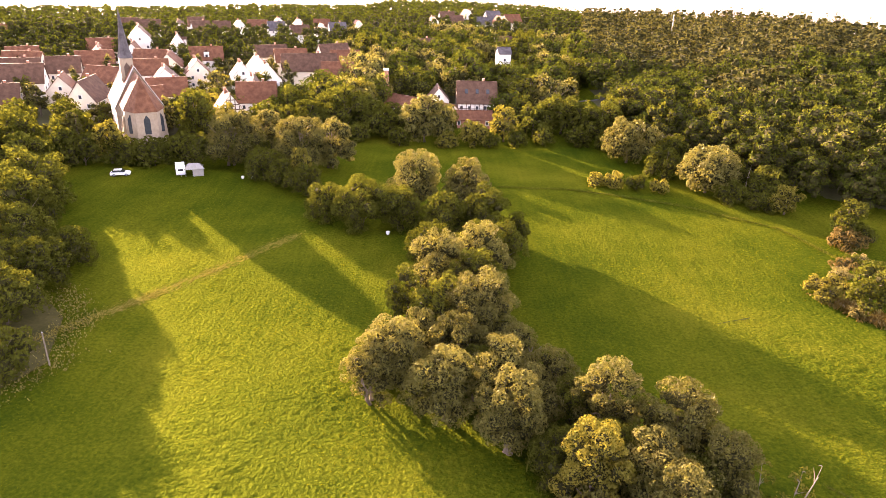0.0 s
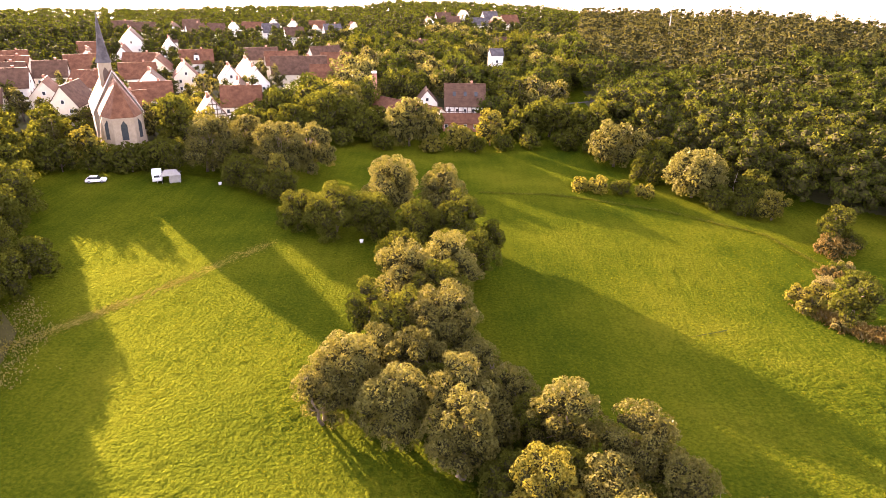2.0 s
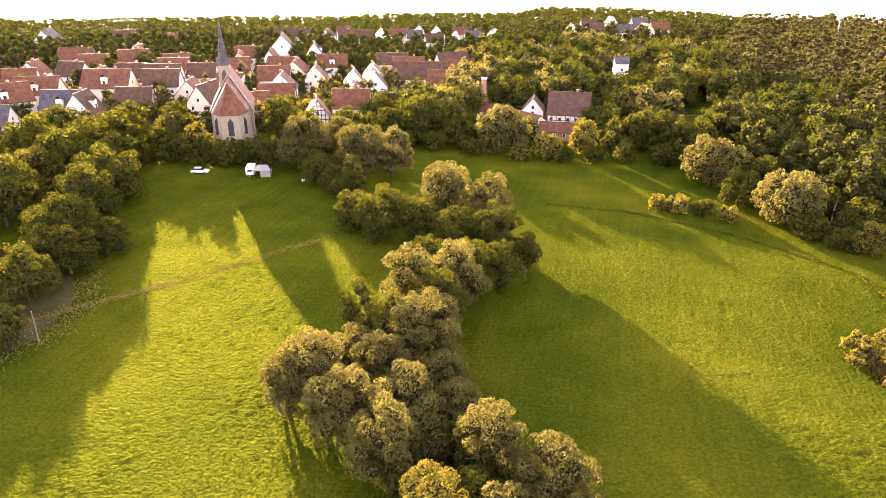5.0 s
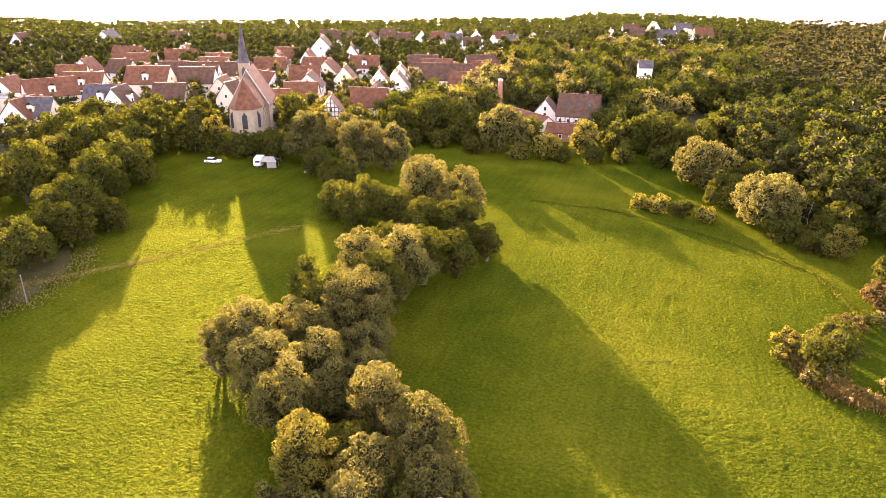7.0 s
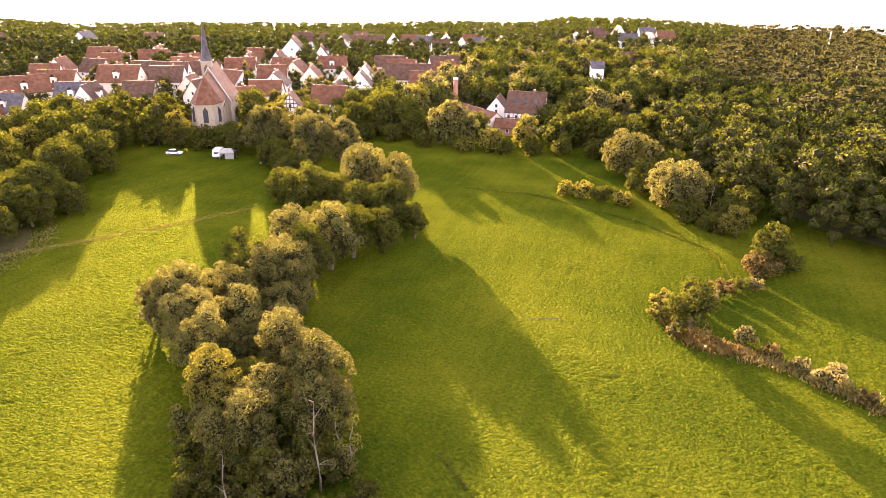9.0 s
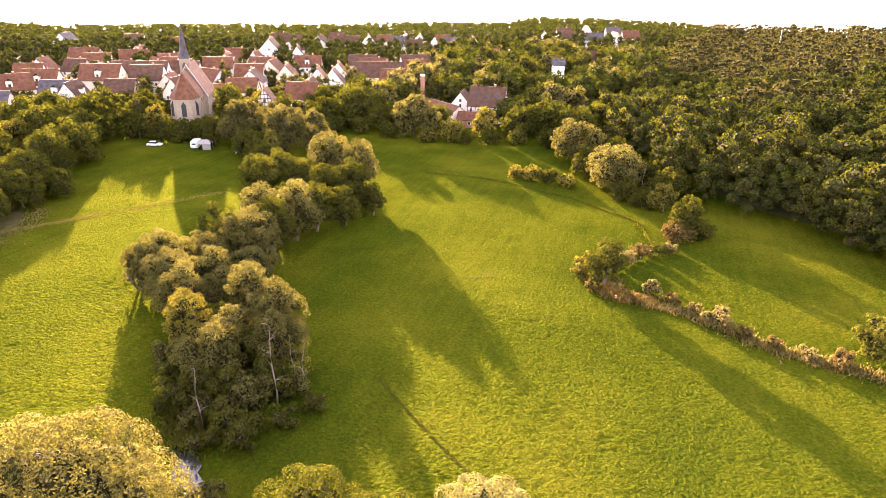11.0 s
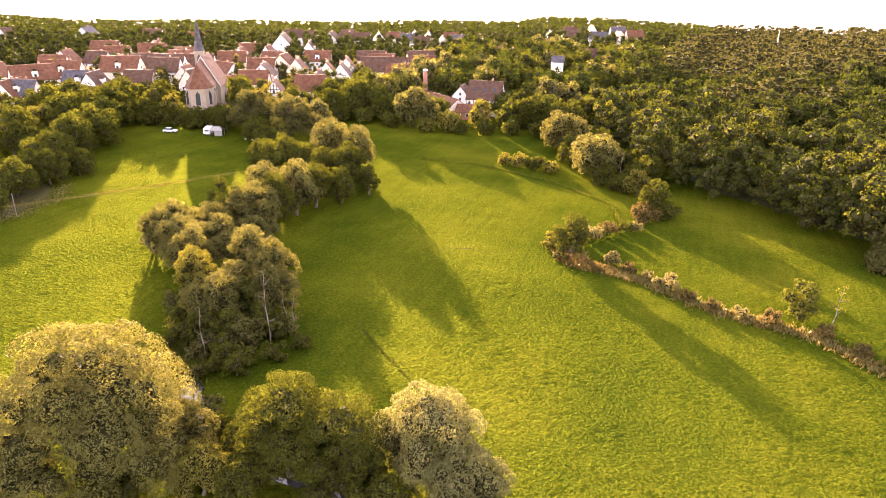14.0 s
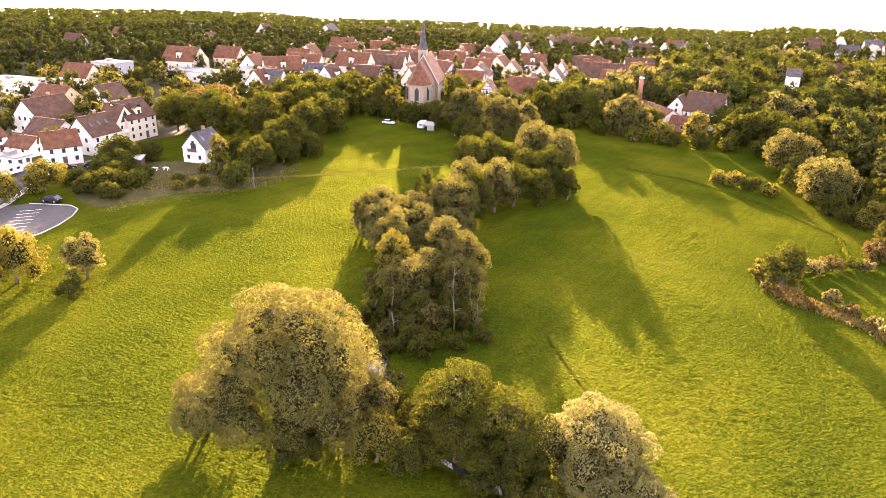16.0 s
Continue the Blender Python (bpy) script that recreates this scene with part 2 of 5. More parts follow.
def quads_mesh(name, verts, mat, twigs=0):
    """A mesh of loose quads from an array of shape (n, 4, 3). twigs: how many of the first ones are dense inner twigs
    in the painted shade colour, or which ones.
    """
    n = len(verts)
    me = bpy.data.meshes.new(name)
    me.vertices.add(n * 4)
    me.vertices.foreach_set("co", np.ascontiguousarray(verts, dtype=np.float32).ravel())
    me.loops.add(n * 4)
    me.loops.foreach_set("vertex_index", np.arange(n * 4, dtype=np.int32))
    me.polygons.add(n)
    me.polygons.foreach_set("loop_start", np.arange(0, n * 4, 4, dtype=np.int32))
    me.polygons.foreach_set("loop_total", np.full(n, 4, dtype=np.int32))
    me.materials.append(mat)
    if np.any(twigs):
        me.materials.append(M_SHADED_TWIGS)
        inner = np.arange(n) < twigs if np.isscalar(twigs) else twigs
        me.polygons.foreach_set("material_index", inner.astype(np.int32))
    me.update(calc_edges=True)
    me.validate()
    return me


def part_mesh(name, me, parent, label="", m=None):
    ob = new(name, me)
    ob.parent = parent
    if m is not None:
        ob.matrix_basis = m
    if label:
        ob["label"] = label
    return ob


def thing(name, m, label, category, group="", kind=""):
    ob = new(name)
    ob.empty_display_size = 0.5
    ob.matrix_basis = m
    return tagged(ob, label, category, group, kind)


class Solid:
    """Collects boxes, prisms and tubes into one mesh."""

    def __init__(self):
        self.v, self.f = [], []

    def box(self, x0, y0, z0, x1, y1, z1):
        b = len(self.v)
        self.v += [(x0, y0, z0), (x1, y0, z0), (x1, y1, z0), (x0, y1, z0), (x0, y0, z1), (x1, y0, z1), (x1, y1, z1), (x0, y1, z1)]
        self.f += [tuple(b + i for i in q) for q in ((3, 2, 1, 0), (4, 5, 6, 7), (0, 1, 5, 4), (1, 2, 6, 5), (2, 3, 7, 6), (3, 0, 4, 7))]
        return self

    def hull(self, low, high):
        """A closed solid between two rings of the same length."""
        b, n = len(self.v), len(low)
        self.v += list(low) + list(high)
        self.f.append(tuple(b + n - 1 - i for i in range(n)))
        self.f.append(tuple(b + n + i for i in range(n)))
        self.f += [(b + i, b + (i + 1) % n, b + n + (i + 1) % n, b + n + i) for i in range(n)]
        return self

    def tube(self, points, radii, sides=6):
        b = len(self.v)
        for k, (q, r) in enumerate(zip(points, radii)):
            a = Vector(points[min(k + 1, len(points) - 1)]) - Vector(points[max(k - 1, 0)])
            turn = a.to_track_quat("Z", "Y")
            for i in range(sides):
                w = turn @ Vector((r * math.cos(math.tau * i / sides), r * math.sin(math.tau * i / sides), 0))
                self.v.append(tuple(Vector(q) + w))
        for k in range(len(points) - 1):
            for i in range(sides):
                j = (i + 1) % sides
                self.f.append((b + k * sides + i, b + k * sides + j, b + (k + 1) * sides + j, b + (k + 1) * sides + i))
        e = b + (len(points) - 1) * sides
        self.f.append(tuple(e + i for i in range(sides)))
        self.f.append(tuple(b + sides - 1 - i for i in range(sides)))
        return self

    def mesh(self, name, mat, smooth=False):
        return mesh_from(name, self.v, self.f, mat, smooth)


# ---- the lie of the land ----
RIDGE_AZ = [40, 58, 62, 70, 75, 81, 84, 87, 93, 98, 99.5, 104, 108, 114, 125, 130, 135, 140, 146, 155, 170]
RIDGE_EL = [-3.4, -3.2, -3.75, -3.3, -3.45, -3.3, -2.8, -2.62, -2.42, -2.5, -2.9, -2.9, -2.95, -3.15, -3.05, -2.98, -3.05, -2.62, -2.55, -2.5, -2.5]


def smooth01(t):
    t = np.clip(t, 0, 1)
    return t * t * (3 - 2 * t)


def land(x, y):
    """Height of the ground: flat meadow, woods rising to a ridge all round, falling away beyond it."""
    x, y = np.asarray(x, float), np.asarray(y, float)
    dx, dy = x - 40.0, y
    d = np.hypot(dx, dy)
    az = np.degrees(np.arctan2(dy, dx))
    az = np.where(az < -90, az + 360, az)
    far = 450 + 210 * smooth01((az - 68) / 22)
    top = 48 + far * np.tan(np.radians(np.interp(az, RIDGE_AZ, RIDGE_EL))) - 9.0
    rise = smooth01((d - 200) / (far - 200))
    return rise * top - np.maximum(d - far, 0) * 0.11


def ground_sheet():
    """One sheet from the meadow to the horizon, finer where the camera is near."""
    def axis(lo, hi, fine_lo, fine_hi, step):
        a = list(np.arange(fine_lo, fine_hi + 0.01, step))
        s, q = step, fine_lo
        while q > lo:
            s *= 1.18
            q -= s
            a.insert(0, q)
        s, q = step, fine_hi
        while q < hi:
            s *= 1.18
            q += s
            a.append(q)
        return np.array(a)
    xs = axis(-4200, 4200, -70, 126, 0.5)
    ys = np.concatenate([axis(-4200, 79, -8, 79, 0.4), axis(79.5, 4200, 79.5, 150, 0.8)])
    gx, gy = np.meshgrid(xs, ys)
    z = land(gx, gy)
    rng = np.random.default_rng(3)
    near = (gx > -70) & (gx < 126) & (gy > -8) & (gy < 150) & ~((gx < -44) & (gy < 96))
    rough = 0.7 + 0.3 * np.sin(gx * 0.21 + 1.1 * np.sin(gy * 0.13)) * np.sin(gy * 0.17 + np.sin(gx * 0.09))
    z = z + near * 0.022 * np.sin(4.4 * (0.66 * gx + 0.75 * gy) + 2.0 * np.sin(gx * 0.045) + 1.5 * np.sin(gy * 0.06))
    z = z + near * rough * rng.normal(0, 0.055, gx.shape) + near * 0.12 * np.sin(gx * 0.11 + 1.3) * np.sin(gy * 0.09)
    cx, cy = stream_line(gx, gy)
    z = z - 1.0 * np.exp(-(np.hypot(gx - cx, gy - cy) / 2.0) ** 2)
    z = z - 0.26 * np.exp(-(ditch_distance(gx, gy) / 0.7) ** 2)
    nx, ny = len(xs), len(ys)
    idx = np.arange(nx * ny).reshape(ny, nx)
    faces = np.stack([idx[:-1, :-1], idx[:-1, 1:], idx[1:, 1:], idx[1:, :-1]], -1).reshape(-1, 4)
    me = mesh_from("ground", np.stack([gx, gy, z], -1).reshape(-1, 3), faces.tolist(), M_GROUND, True)
    me.materials.append(M_EARTH)
    fx, fy = gx[:-1, :-1].ravel() + 0.5, gy[:-1, :-1].ravel() + 0.5
    inside = in_ring(WOOD_RING, fx - 9, fy - 6) | (np.hypot(fx - 40, fy) > 320) | in_ring(TOWN_RING, fx, fy)
    me.polygons.foreach_set("material_index", inside.astype(np.int32))
    return tagged(new("ground", me), "lush green meadow turf with dry streaks, ringed by woods", "ground", kind="structure")


STREAM = [(78, 2), (68, 14), (57, 20), (45, 20), (36, 24), (28, 29.5), (24.5, 34), (22, 42), (15, 52), (6, 66), (2, 80), (2, 95), (6, 112), (2, 126), (-12, 130), (-26, 140), (-38, 155), (-60, 165)]
DITCH = [(13.5, 151), (29.6, 151), (39.6, 147.6), (55, 140), (70, 128), (74, 112), (66, 95), (68, 88.5), (80, 85), (91, 77), (105, 73), (116, 62), (130, 48)]


WOOD_RING = [(82.5, 143.5), (103, 128), (122, 106), (150, 74.5), (210, 20), (700, 20), (620, 560), (110, 560), (62, 300), (50, 242), (60, 190)]
TOWN_RING = [(-400, -40), (-84, 30), (-99, 44), (-98, 62), (-118, 84), (-122, 150), (-100, 182), (-60, 196), (-20, 212), (20, 216), (48, 236), (60, 330), (-400, 400)]


def in_ring(ring, x, y):
    hit = np.zeros(np.shape(x), bool)
    for (x0, y0), (x1, y1) in zip(ring, ring[1:] + ring[:1]):
        cross = ((y0 > y) != (y1 > y)) & (x < (x1 - x0) * (y - y0) / (y1 - y0 + 1e-12) + x0)
        hit ^= cross
    return hit


def line_nearest(line, gx, gy):
    best = np.full(gx.shape, 1e9)
    bx, by = np.zeros(gx.shape), np.zeros(gx.shape)
    for (x0, y0), (x1, y1) in zip(line, line[1:]):
        t = np.clip(((gx - x0) * (x1 - x0) + (gy - y0) * (y1 - y0)) / ((x1 - x0) ** 2 + (y1 - y0) ** 2), 0, 1)
        px, py = x0 + t * (x1 - x0), y0 + t * (y1 - y0)
        d = np.hypot(gx - px, gy - py)
        k = d < best
        best, bx, by = np.where(k, d, best), np.where(k, px, bx), np.where(k, py, by)
    return bx, by, best


def stream_line(gx, gy):
    return line_nearest(STREAM, gx, gy)[:2]


def ditch_distance(gx, gy):
    return line_nearest(DITCH, gx, gy)[2]


ground_sheet()


def ribbon(name, line, widths, lift, mat, label, category, ragged=0.0):
    """A strip laid along a line on the ground; ragged lets its edges wander."""
    rng = np.random.default_rng(len(line))
    pts = []
    for k in range(len(line) - 1):
        n = max(1, int(math.hypot(line[k + 1][0] - line[k][0], line[k + 1][1] - line[k][1]) / 1.0)) if ragged else 1
        for i in range(n):
            f = i / n
            w = widths[min(k, len(widths) - 1)] * (1 - f) + widths[min(k + 1, len(widths) - 1)] * f
            pts.append((line[k][0] * (1 - f) + line[k + 1][0] * f, line[k][1] * (1 - f) + line[k + 1][1] * f, w))
    pts.append((*line[-1], widths[-1]))
    v = []
    for k, (x, y, w) in enumerate(pts):
        a, b = pts[max(k - 1, 0)], pts[min(k + 1, len(pts) - 1)]
        dx, dy = b[0] - a[0], b[1] - a[1]
        s = math.hypot(dx, dy)
        z = float(land(x, y)) + lift
        wl, wr = w / 2 * (1 + ragged * rng.normal()), w / 2 * (1 + ragged * rng.normal())
        v += [(x - dy / s * wl, y + dx / s * wl, z), (x + dy / s * wr, y - dx / s * wr, z)]
    f = [(2 * k, 2 * k + 1, 2 * k + 3, 2 * k + 2) for k in range(len(pts) - 1)]
    return tagged(new(name, mesh_from(name, v, f, mat)), label, category, kind="structure")


def patch(name, ring, lift, mat, label, category):
    v = [(x, y, float(land(x, y)) + lift) for x, y in ring] + [(x, y, float(land(x, y)) - 0.3) for x, y in ring]
    n = len(ring)
    f = [tuple(range(n))] + [(i, n + i, n + (i + 1) % n, (i + 1) % n) for i in range(n)]
    return tagged(new(name, mesh_from(name, v, f, mat)), label, category, kind="structure")


ribbon("water", STREAM[2:8], [0.8, 0.8, 1.0, 2.6, 2.6, 1.5], -0.4, M_WATER, "narrow stream of dark still water between trees", "stream", 0.25)


# ---- trees ----
def ball_quads(cuts):
    """The faces of a cube, each cut into a grid, blown up to a ball."""
    out = []
    for ax in range(3):
        for sg in (-1, 1):
            for i in range(cuts):
                for j in range(cuts):
                    q = []
                    for du, dv in ((0, 0), (1, 0), (1, 1), (0, 1)):
                        w = [0.0, 0.0, 0.0]
                        w[ax], w[(ax + 1) % 3], w[(ax + 2) % 3] = sg, 2 * (i + du) / cuts - 1, (2 * (j + dv) / cuts - 1) * sg
                        q.append(w)
                    out.append(q)
    a = np.array(out, float)
    return a / np.linalg.norm(a, axis=2)[..., None]


BALL, ROUGH_BALL = ball_quads(2), ball_quads(1) * 1.12


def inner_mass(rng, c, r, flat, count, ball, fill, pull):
    """The dense twigs and leaves inside each lobe, as a rough ball that stops the light; most crowns colour it dark as
    painted shade.
    """
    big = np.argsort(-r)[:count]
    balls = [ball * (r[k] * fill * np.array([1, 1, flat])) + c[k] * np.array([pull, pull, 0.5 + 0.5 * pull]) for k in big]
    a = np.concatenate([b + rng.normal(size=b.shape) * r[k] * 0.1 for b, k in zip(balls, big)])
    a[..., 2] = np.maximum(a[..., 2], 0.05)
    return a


def leaves(rng, lobes, size, density, lean=0.36, flat=0.85, cores=22, ball=BALL, fill=0.72, pull=1.0):
    """Small folded leaf sprays on the skin of a set of lobes; those buried deep in another lobe are left out."""
    out = []
    c = np.array([q[:3] for q in lobes], float)
    r = np.array([q[3] for q in lobes], float)
    for k in range(len(lobes)):
        n = int(density * 4 * math.pi * r[k] ** 2)
        u = rng.normal(size=(n, 3))
        u /= np.linalg.norm(u, axis=1)[:, None]
        rad = r[k] * (1.0 - 0.28 * rng.random(n) ** 1.6 + 0.045 * rng.normal(size=n))
        p = c[k] + u * rad[:, None] * np.array([1, 1, flat])
        d = np.linalg.norm((p[:, None, :] - c[None]) / np.array([1, 1, flat]), axis=2) / r[None]
        d[:, k] = 9
        keep = (d.min(axis=1) > 0.82) & (p[:, 2] > 0.05) & (u[:, 2] > -0.6)
        out.append(np.concatenate([p[keep], u[keep]], 1))
    core = inner_mass(rng, c, r, flat, cores, ball, fill, pull) if cores else None
    a = np.concatenate(out)
    p, u = a[:, :3], a[:, 3:]
    n = len(p)
    nrm = u * (1 - lean) + rng.normal(size=(n, 3)) * lean
    nrm /= np.linalg.norm(nrm, axis=1)[:, None]
    t = np.cross(nrm, rng.normal(size=(n, 3)))
    t /= np.linalg.norm(t, axis=1)[:, None] + 1e-9
    b = np.cross(nrm, t)
    s = size * (0.6 + 0.8 * rng.random(n))[:, None]
    fold = nrm * s * 0.25
    spray = np.stack([p + t * s, p + b * s * 0.55 + fold, p - t * s, p - b * s * 0.55 + fold], 1)
    return spray if core is None else np.concatenate([core, spray])


def crown_lobes(rng, r, z0, z1, count, lump=0.36, sharp=1.0, skirt=0.0, subs=6):
    """Lobes that fill a crown of radius r between the heights z0 and z1, each budding into smaller ones.
    sharp above 1 narrows the top; skirt keeps the lower crown wide."""
    lobes = []
    zc, h = (z0 + z1) / 2, (z1 - z0) / 2
    for i in range(count):
        t = (i + 0.5) / count
        cz = 1 - 1.9 * t
        ring = math.sqrt(max(0.0, 1 - cz * cz)) ** sharp
        if cz < 0:
            ring = max(ring, skirt)
        a = i * 2.39996 + rng.normal() * 0.25
        q = 0.68 + 0.13 * rng.normal()
        s = r * lump * (0.7 + 0.6 * rng.random())
        c = Vector((r * q * ring * math.cos(a), r * q * ring * math.sin(a), zc + h * cz * (1 - lump * 0.7) + rng.normal() * 0.06 * h))
        c.z = max(c.z, s * 0.5)
        lobes.append((*c, s * 0.86))
        out = Vector((math.cos(a) * ring, math.sin(a) * ring, 0.35 + max(cz, -0.2)))
        for k in range(subs):
            w = (Vector(rng.normal(size=3)) * 0.75 + out * 0.8).normalized()
            e = c + w * s * 0.8
            lobes.append((e.x, e.y, max(e.z, 0.3), s * (0.3 + 0.22 * rng.random())))
    lobes.append((0, 0, zc - 0.1 * h, r * 0.55))
    return lobes


def trunk_mesh(rng, height, r, limbs, spread, bend=0.4):
    s = Solid()
    pts, q = [], Vector((0, 0, -0.25))
    for k in range(6):
        pts.append(tuple(q))
        q = q + Vector((rng.normal() * bend * 0.4, rng.normal() * bend * 0.4, (height + 0.25) / 5))
    s.tube(pts, [r * 1.35, r, r * 0.85, r * 0.65, r * 0.45, r * 0.2], 8)
    for i in range(limbs):
        a = i * 2.4 + rng.normal() * 0.3
        k = 1 + i % 4
        b = Vector(pts[k])
        o = Vector((math.cos(a), math.sin(a), 0.55 + 0.5 * rng.random()))
        L = spread * (0.55 + 0.4 * rng.random()) * (1.0 if k < 4 else 0.5)
        mid = b + o * L * 0.5 + Vector((0, 0, 0.15 * L))
        end = b + o * L + Vector((rng.normal() * 0.3, rng.normal() * 0.3, 0.3 * L))
        s.tube([tuple(b), tuple(mid), tuple(end)], [r * 0.4, r * 0.25, r * 0.07], 5)
    return s.mesh("trunk", M_BARK, True)


def tree(name, x, y, r, top, mat, label, seed, low=0.12, count=26, leaf=0.26, density=9.0, sharp=1.0, lump=0.36, category="tree", group="", squash=1.0, turn=0.0, stems=1, skirt=0.8, subs=6, cores=22, exact=False, fill=0.72):
    """A broadleaved tree: tapered trunk with limbs, crown of leaf sprays on uneven lobes. exact: no bough outgrows r and top."""
    rng = np.random.default_rng(seed)
    t = thing(name, pose(x, y, float(land(x, y)), 0, 0, turn), label, category, group)
    lobes = crown_lobes(rng, r, top * low, top, count, lump, sharp, skirt, subs)
    if exact:
        tall = top / max(c + 0.85 * d for a, b, c, d in lobes)
        wide = min(1.0, r / np.percentile([math.hypot(a, b) + d for a, b, c, d in lobes], 92))
        lobes = [(a * wide, b * wide, c * tall, d * (0.35 + 0.65 * wide)) for a, b, c, d in lobes]
        lobes = [(a, b, max(0.3, min(c, top * math.sqrt(max(0.08, 1 - (math.hypot(a, b) / (1.12 * r)) ** 2)) - 0.85 * d)), d) for a, b, c, d in lobes]
    if squash != 1.0:
        lobes = [(a * squash, b, c, d) for a, b, c, d in lobes]
    # the cores come first and take the dark colour that imitates crown shade
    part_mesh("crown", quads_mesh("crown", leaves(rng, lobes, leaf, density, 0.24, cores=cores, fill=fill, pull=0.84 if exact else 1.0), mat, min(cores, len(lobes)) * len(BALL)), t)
    for k in range(stems):
        o = Matrix.Translation((0, 0, 0)) if k == 0 else pose(rng.normal() * r * 0.15, rng.normal() * r * 0.15, 0, rng.normal() * 5, rng.normal() * 5, k * 97)
        part_mesh("trunk", trunk_mesh(rng, top * (0.6 if exact else 0.8), 0.05 + 0.022 * top, 7, r * (0.5 if exact else 0.8)), t, "", o)
    return t


G_STREAM = "trees along the stream"


def stream_trees(rows, exact=False):
    """Trees on the banks: place, crown radius, height, kind, seed, foot of the crown, squash."""
    for x, y, r, top, kind, seed, low, sq in rows:
        mat = {"w": M_WILLOW, "a": M_ALDER, "y": M_YELLOW, "d": M_ALDER, "p": M_SILVER}[kind]
        what = {"w": "bushy silver-green willow on the stream bank", "a": "dark green alder on the stream bank", "y": "yellow-green young tree by the stream", "p": "round willow with frosty silver-white foliage by the stream", "d": "small dark alder at the meadow's edge"}[kind]
        leaf, thick = (0.115, 27.0) if y < 40 else (0.135, 20.0) if y < 80 else (0.17, 12.5)
        tree({"w": "willow_tree", "p": "willow_tree", "a": "alder_tree", "y": "young_tree", "d": "alder_tree"}[kind], x, y, r, top, mat, what, seed, low, 30 if y < 40 else 24, leaf, thick, squash=sq, skirt=0.8 if low < 0.3 else 0.0, cores=32, group=G_STREAM, stems=2 if kind == "w" else 1, lump=0.33, exact=exact, fill=0.6)


tree("willow_tree", 30.4, 12.8, 10.4, 18.6, M_WILLOW, "huge spreading silver-green willow beside the stream", 1, 0.12, 56, 0.12, 21.0, sharp=1.35, skirt=0.95, cores=56, group=G_STREAM, stems=3, lump=0.27, subs=8, exact=True, fill=0.56)
stream_trees([
    (36.6, 17.6, 4.4, 8.4, "w", 52, 0.05, 1.0), (22.6, 7.6, 4.6, 7.6, "w", 2, 0.12, 1.0), (41.0, 15.2, 3.2, 6.4, "y", 7, 0.05, 1.0), (47.6, 20.8, 5.6, 12.3, "a", 3, 0.03, 1.0), (53.6, 21.0, 5.4, 11.6, "a", 4, 0.03, 1.0), (61.4, 25.0, 6.3, 11.2, "p", 5, 0.05, 1.0), (67.0, 20.4, 4.8, 8.2, "p", 6, 0.05, 1.0), (34.0, 11.0, 4.0, 6.0, "a", 56, 0.02, 1.0), (38.6, 21.4, 3.0, 4.8, "a", 63, 0.02, 1.0), (43.0, 20.4, 3.2, 5.6, "a", 64, 0.02, 1.0), (44.6, 16.4, 3.0, 5.0, "a", 65, 0.02, 1.0), (59.0, 18.0, 3.6, 5.5, "a", 57, 0.02, 1.0)], True)
stream_trees([
    (-5.6, 68.5, 4.6, 10.2, "w", 8, 0.08, 1.0), (5.3, 78.0, 5.8, 12.6, "w", 9, 0.05, 1.0), (0.6, 80.0, 4.8, 11.0, "a", 10, 0.05, 1.0), (7.9, 57.0, 4.2, 11.0, "w", 11, 0.05, 1.0), (18.3, 58.4, 4.0, 12.1, "w", 12, 0.05, 1.0), (24.5, 54.5, 4.6, 11.5, "w", 13, 0.05, 1.0), (14.9, 48.9, 3.7, 11.0, "y", 14, 0.03, 1.0), (21.5, 44.5, 4.8, 9.2, "w", 15, 0.02, 1.0), (0.8, 62.5, 4.4, 9.7, "w", 16, 0.03, 1.0), (-7.8, 66.0, 3.4, 8.2, "w", 60, 0.03, 1.0), (12.6, 53.6, 3.4, 6.2, "a", 61, 0.03, 1.0), (2.6, 70.6, 4.6, 9.6, "w", 62, 0.03, 1.0), (10.4, 60.4, 3.8, 7.4, "w", 66, 0.02, 1.0), (17.4, 52.8, 3.8, 7.6, "a", 67, 0.02, 1.0), (21.0, 50.0, 4.2, 8.8, "w", 68, 0.02, 1.0), (4.4, 66.6, 3.8, 7.4, "a", 69, 0.02, 1.0), (9.6, 71.0, 3.8, 8.0, "w", 70, 0.02, 1.0), (-2.4, 74.0, 3.8, 8.4, "w", 71, 0.02, 1.0), (15.6, 61.6, 3.6, 7.0, "a", 72, 0.02, 1.0), (24.6, 48.4, 3.4, 7.0, "a", 73, 0.02, 1.0)], True)
stream_trees([
    (7.5, 64.5, 4.7, 10.2, "w", 17, 0.03, 1.0), (27.6, 49.5, 4.0, 9.6, "w", 18, 0.03, 1.0), (13.0, 65.5, 3.8, 8.2, "w", 19, 0.03, 1.0), (0.0, 91.5, 5.6, 12.4, "w", 20, 0.05, 1.0), (5.9, 93.5, 5.2, 13.3, "w", 21, 0.05, 1.0), (-4.8, 82.2, 2.8, 11.0, "a", 22, 0.05, 1.0), (7.0, 100.0, 4.8, 11.2, "a", 23, 0.05, 1.0), (14.0, 113.3, 2.9, 7.7, "d", 24, 0.05, 1.0), (8.4, 114.2, 5.0, 12.8, "a", 25, 0.03, 1.0), (1.0, 116.0, 5.2, 10.2, "a", 26, 0.03, 1.0), (5.2, 86.0, 5.0, 11.8, "a", 32, 0.03, 1.0)], True)
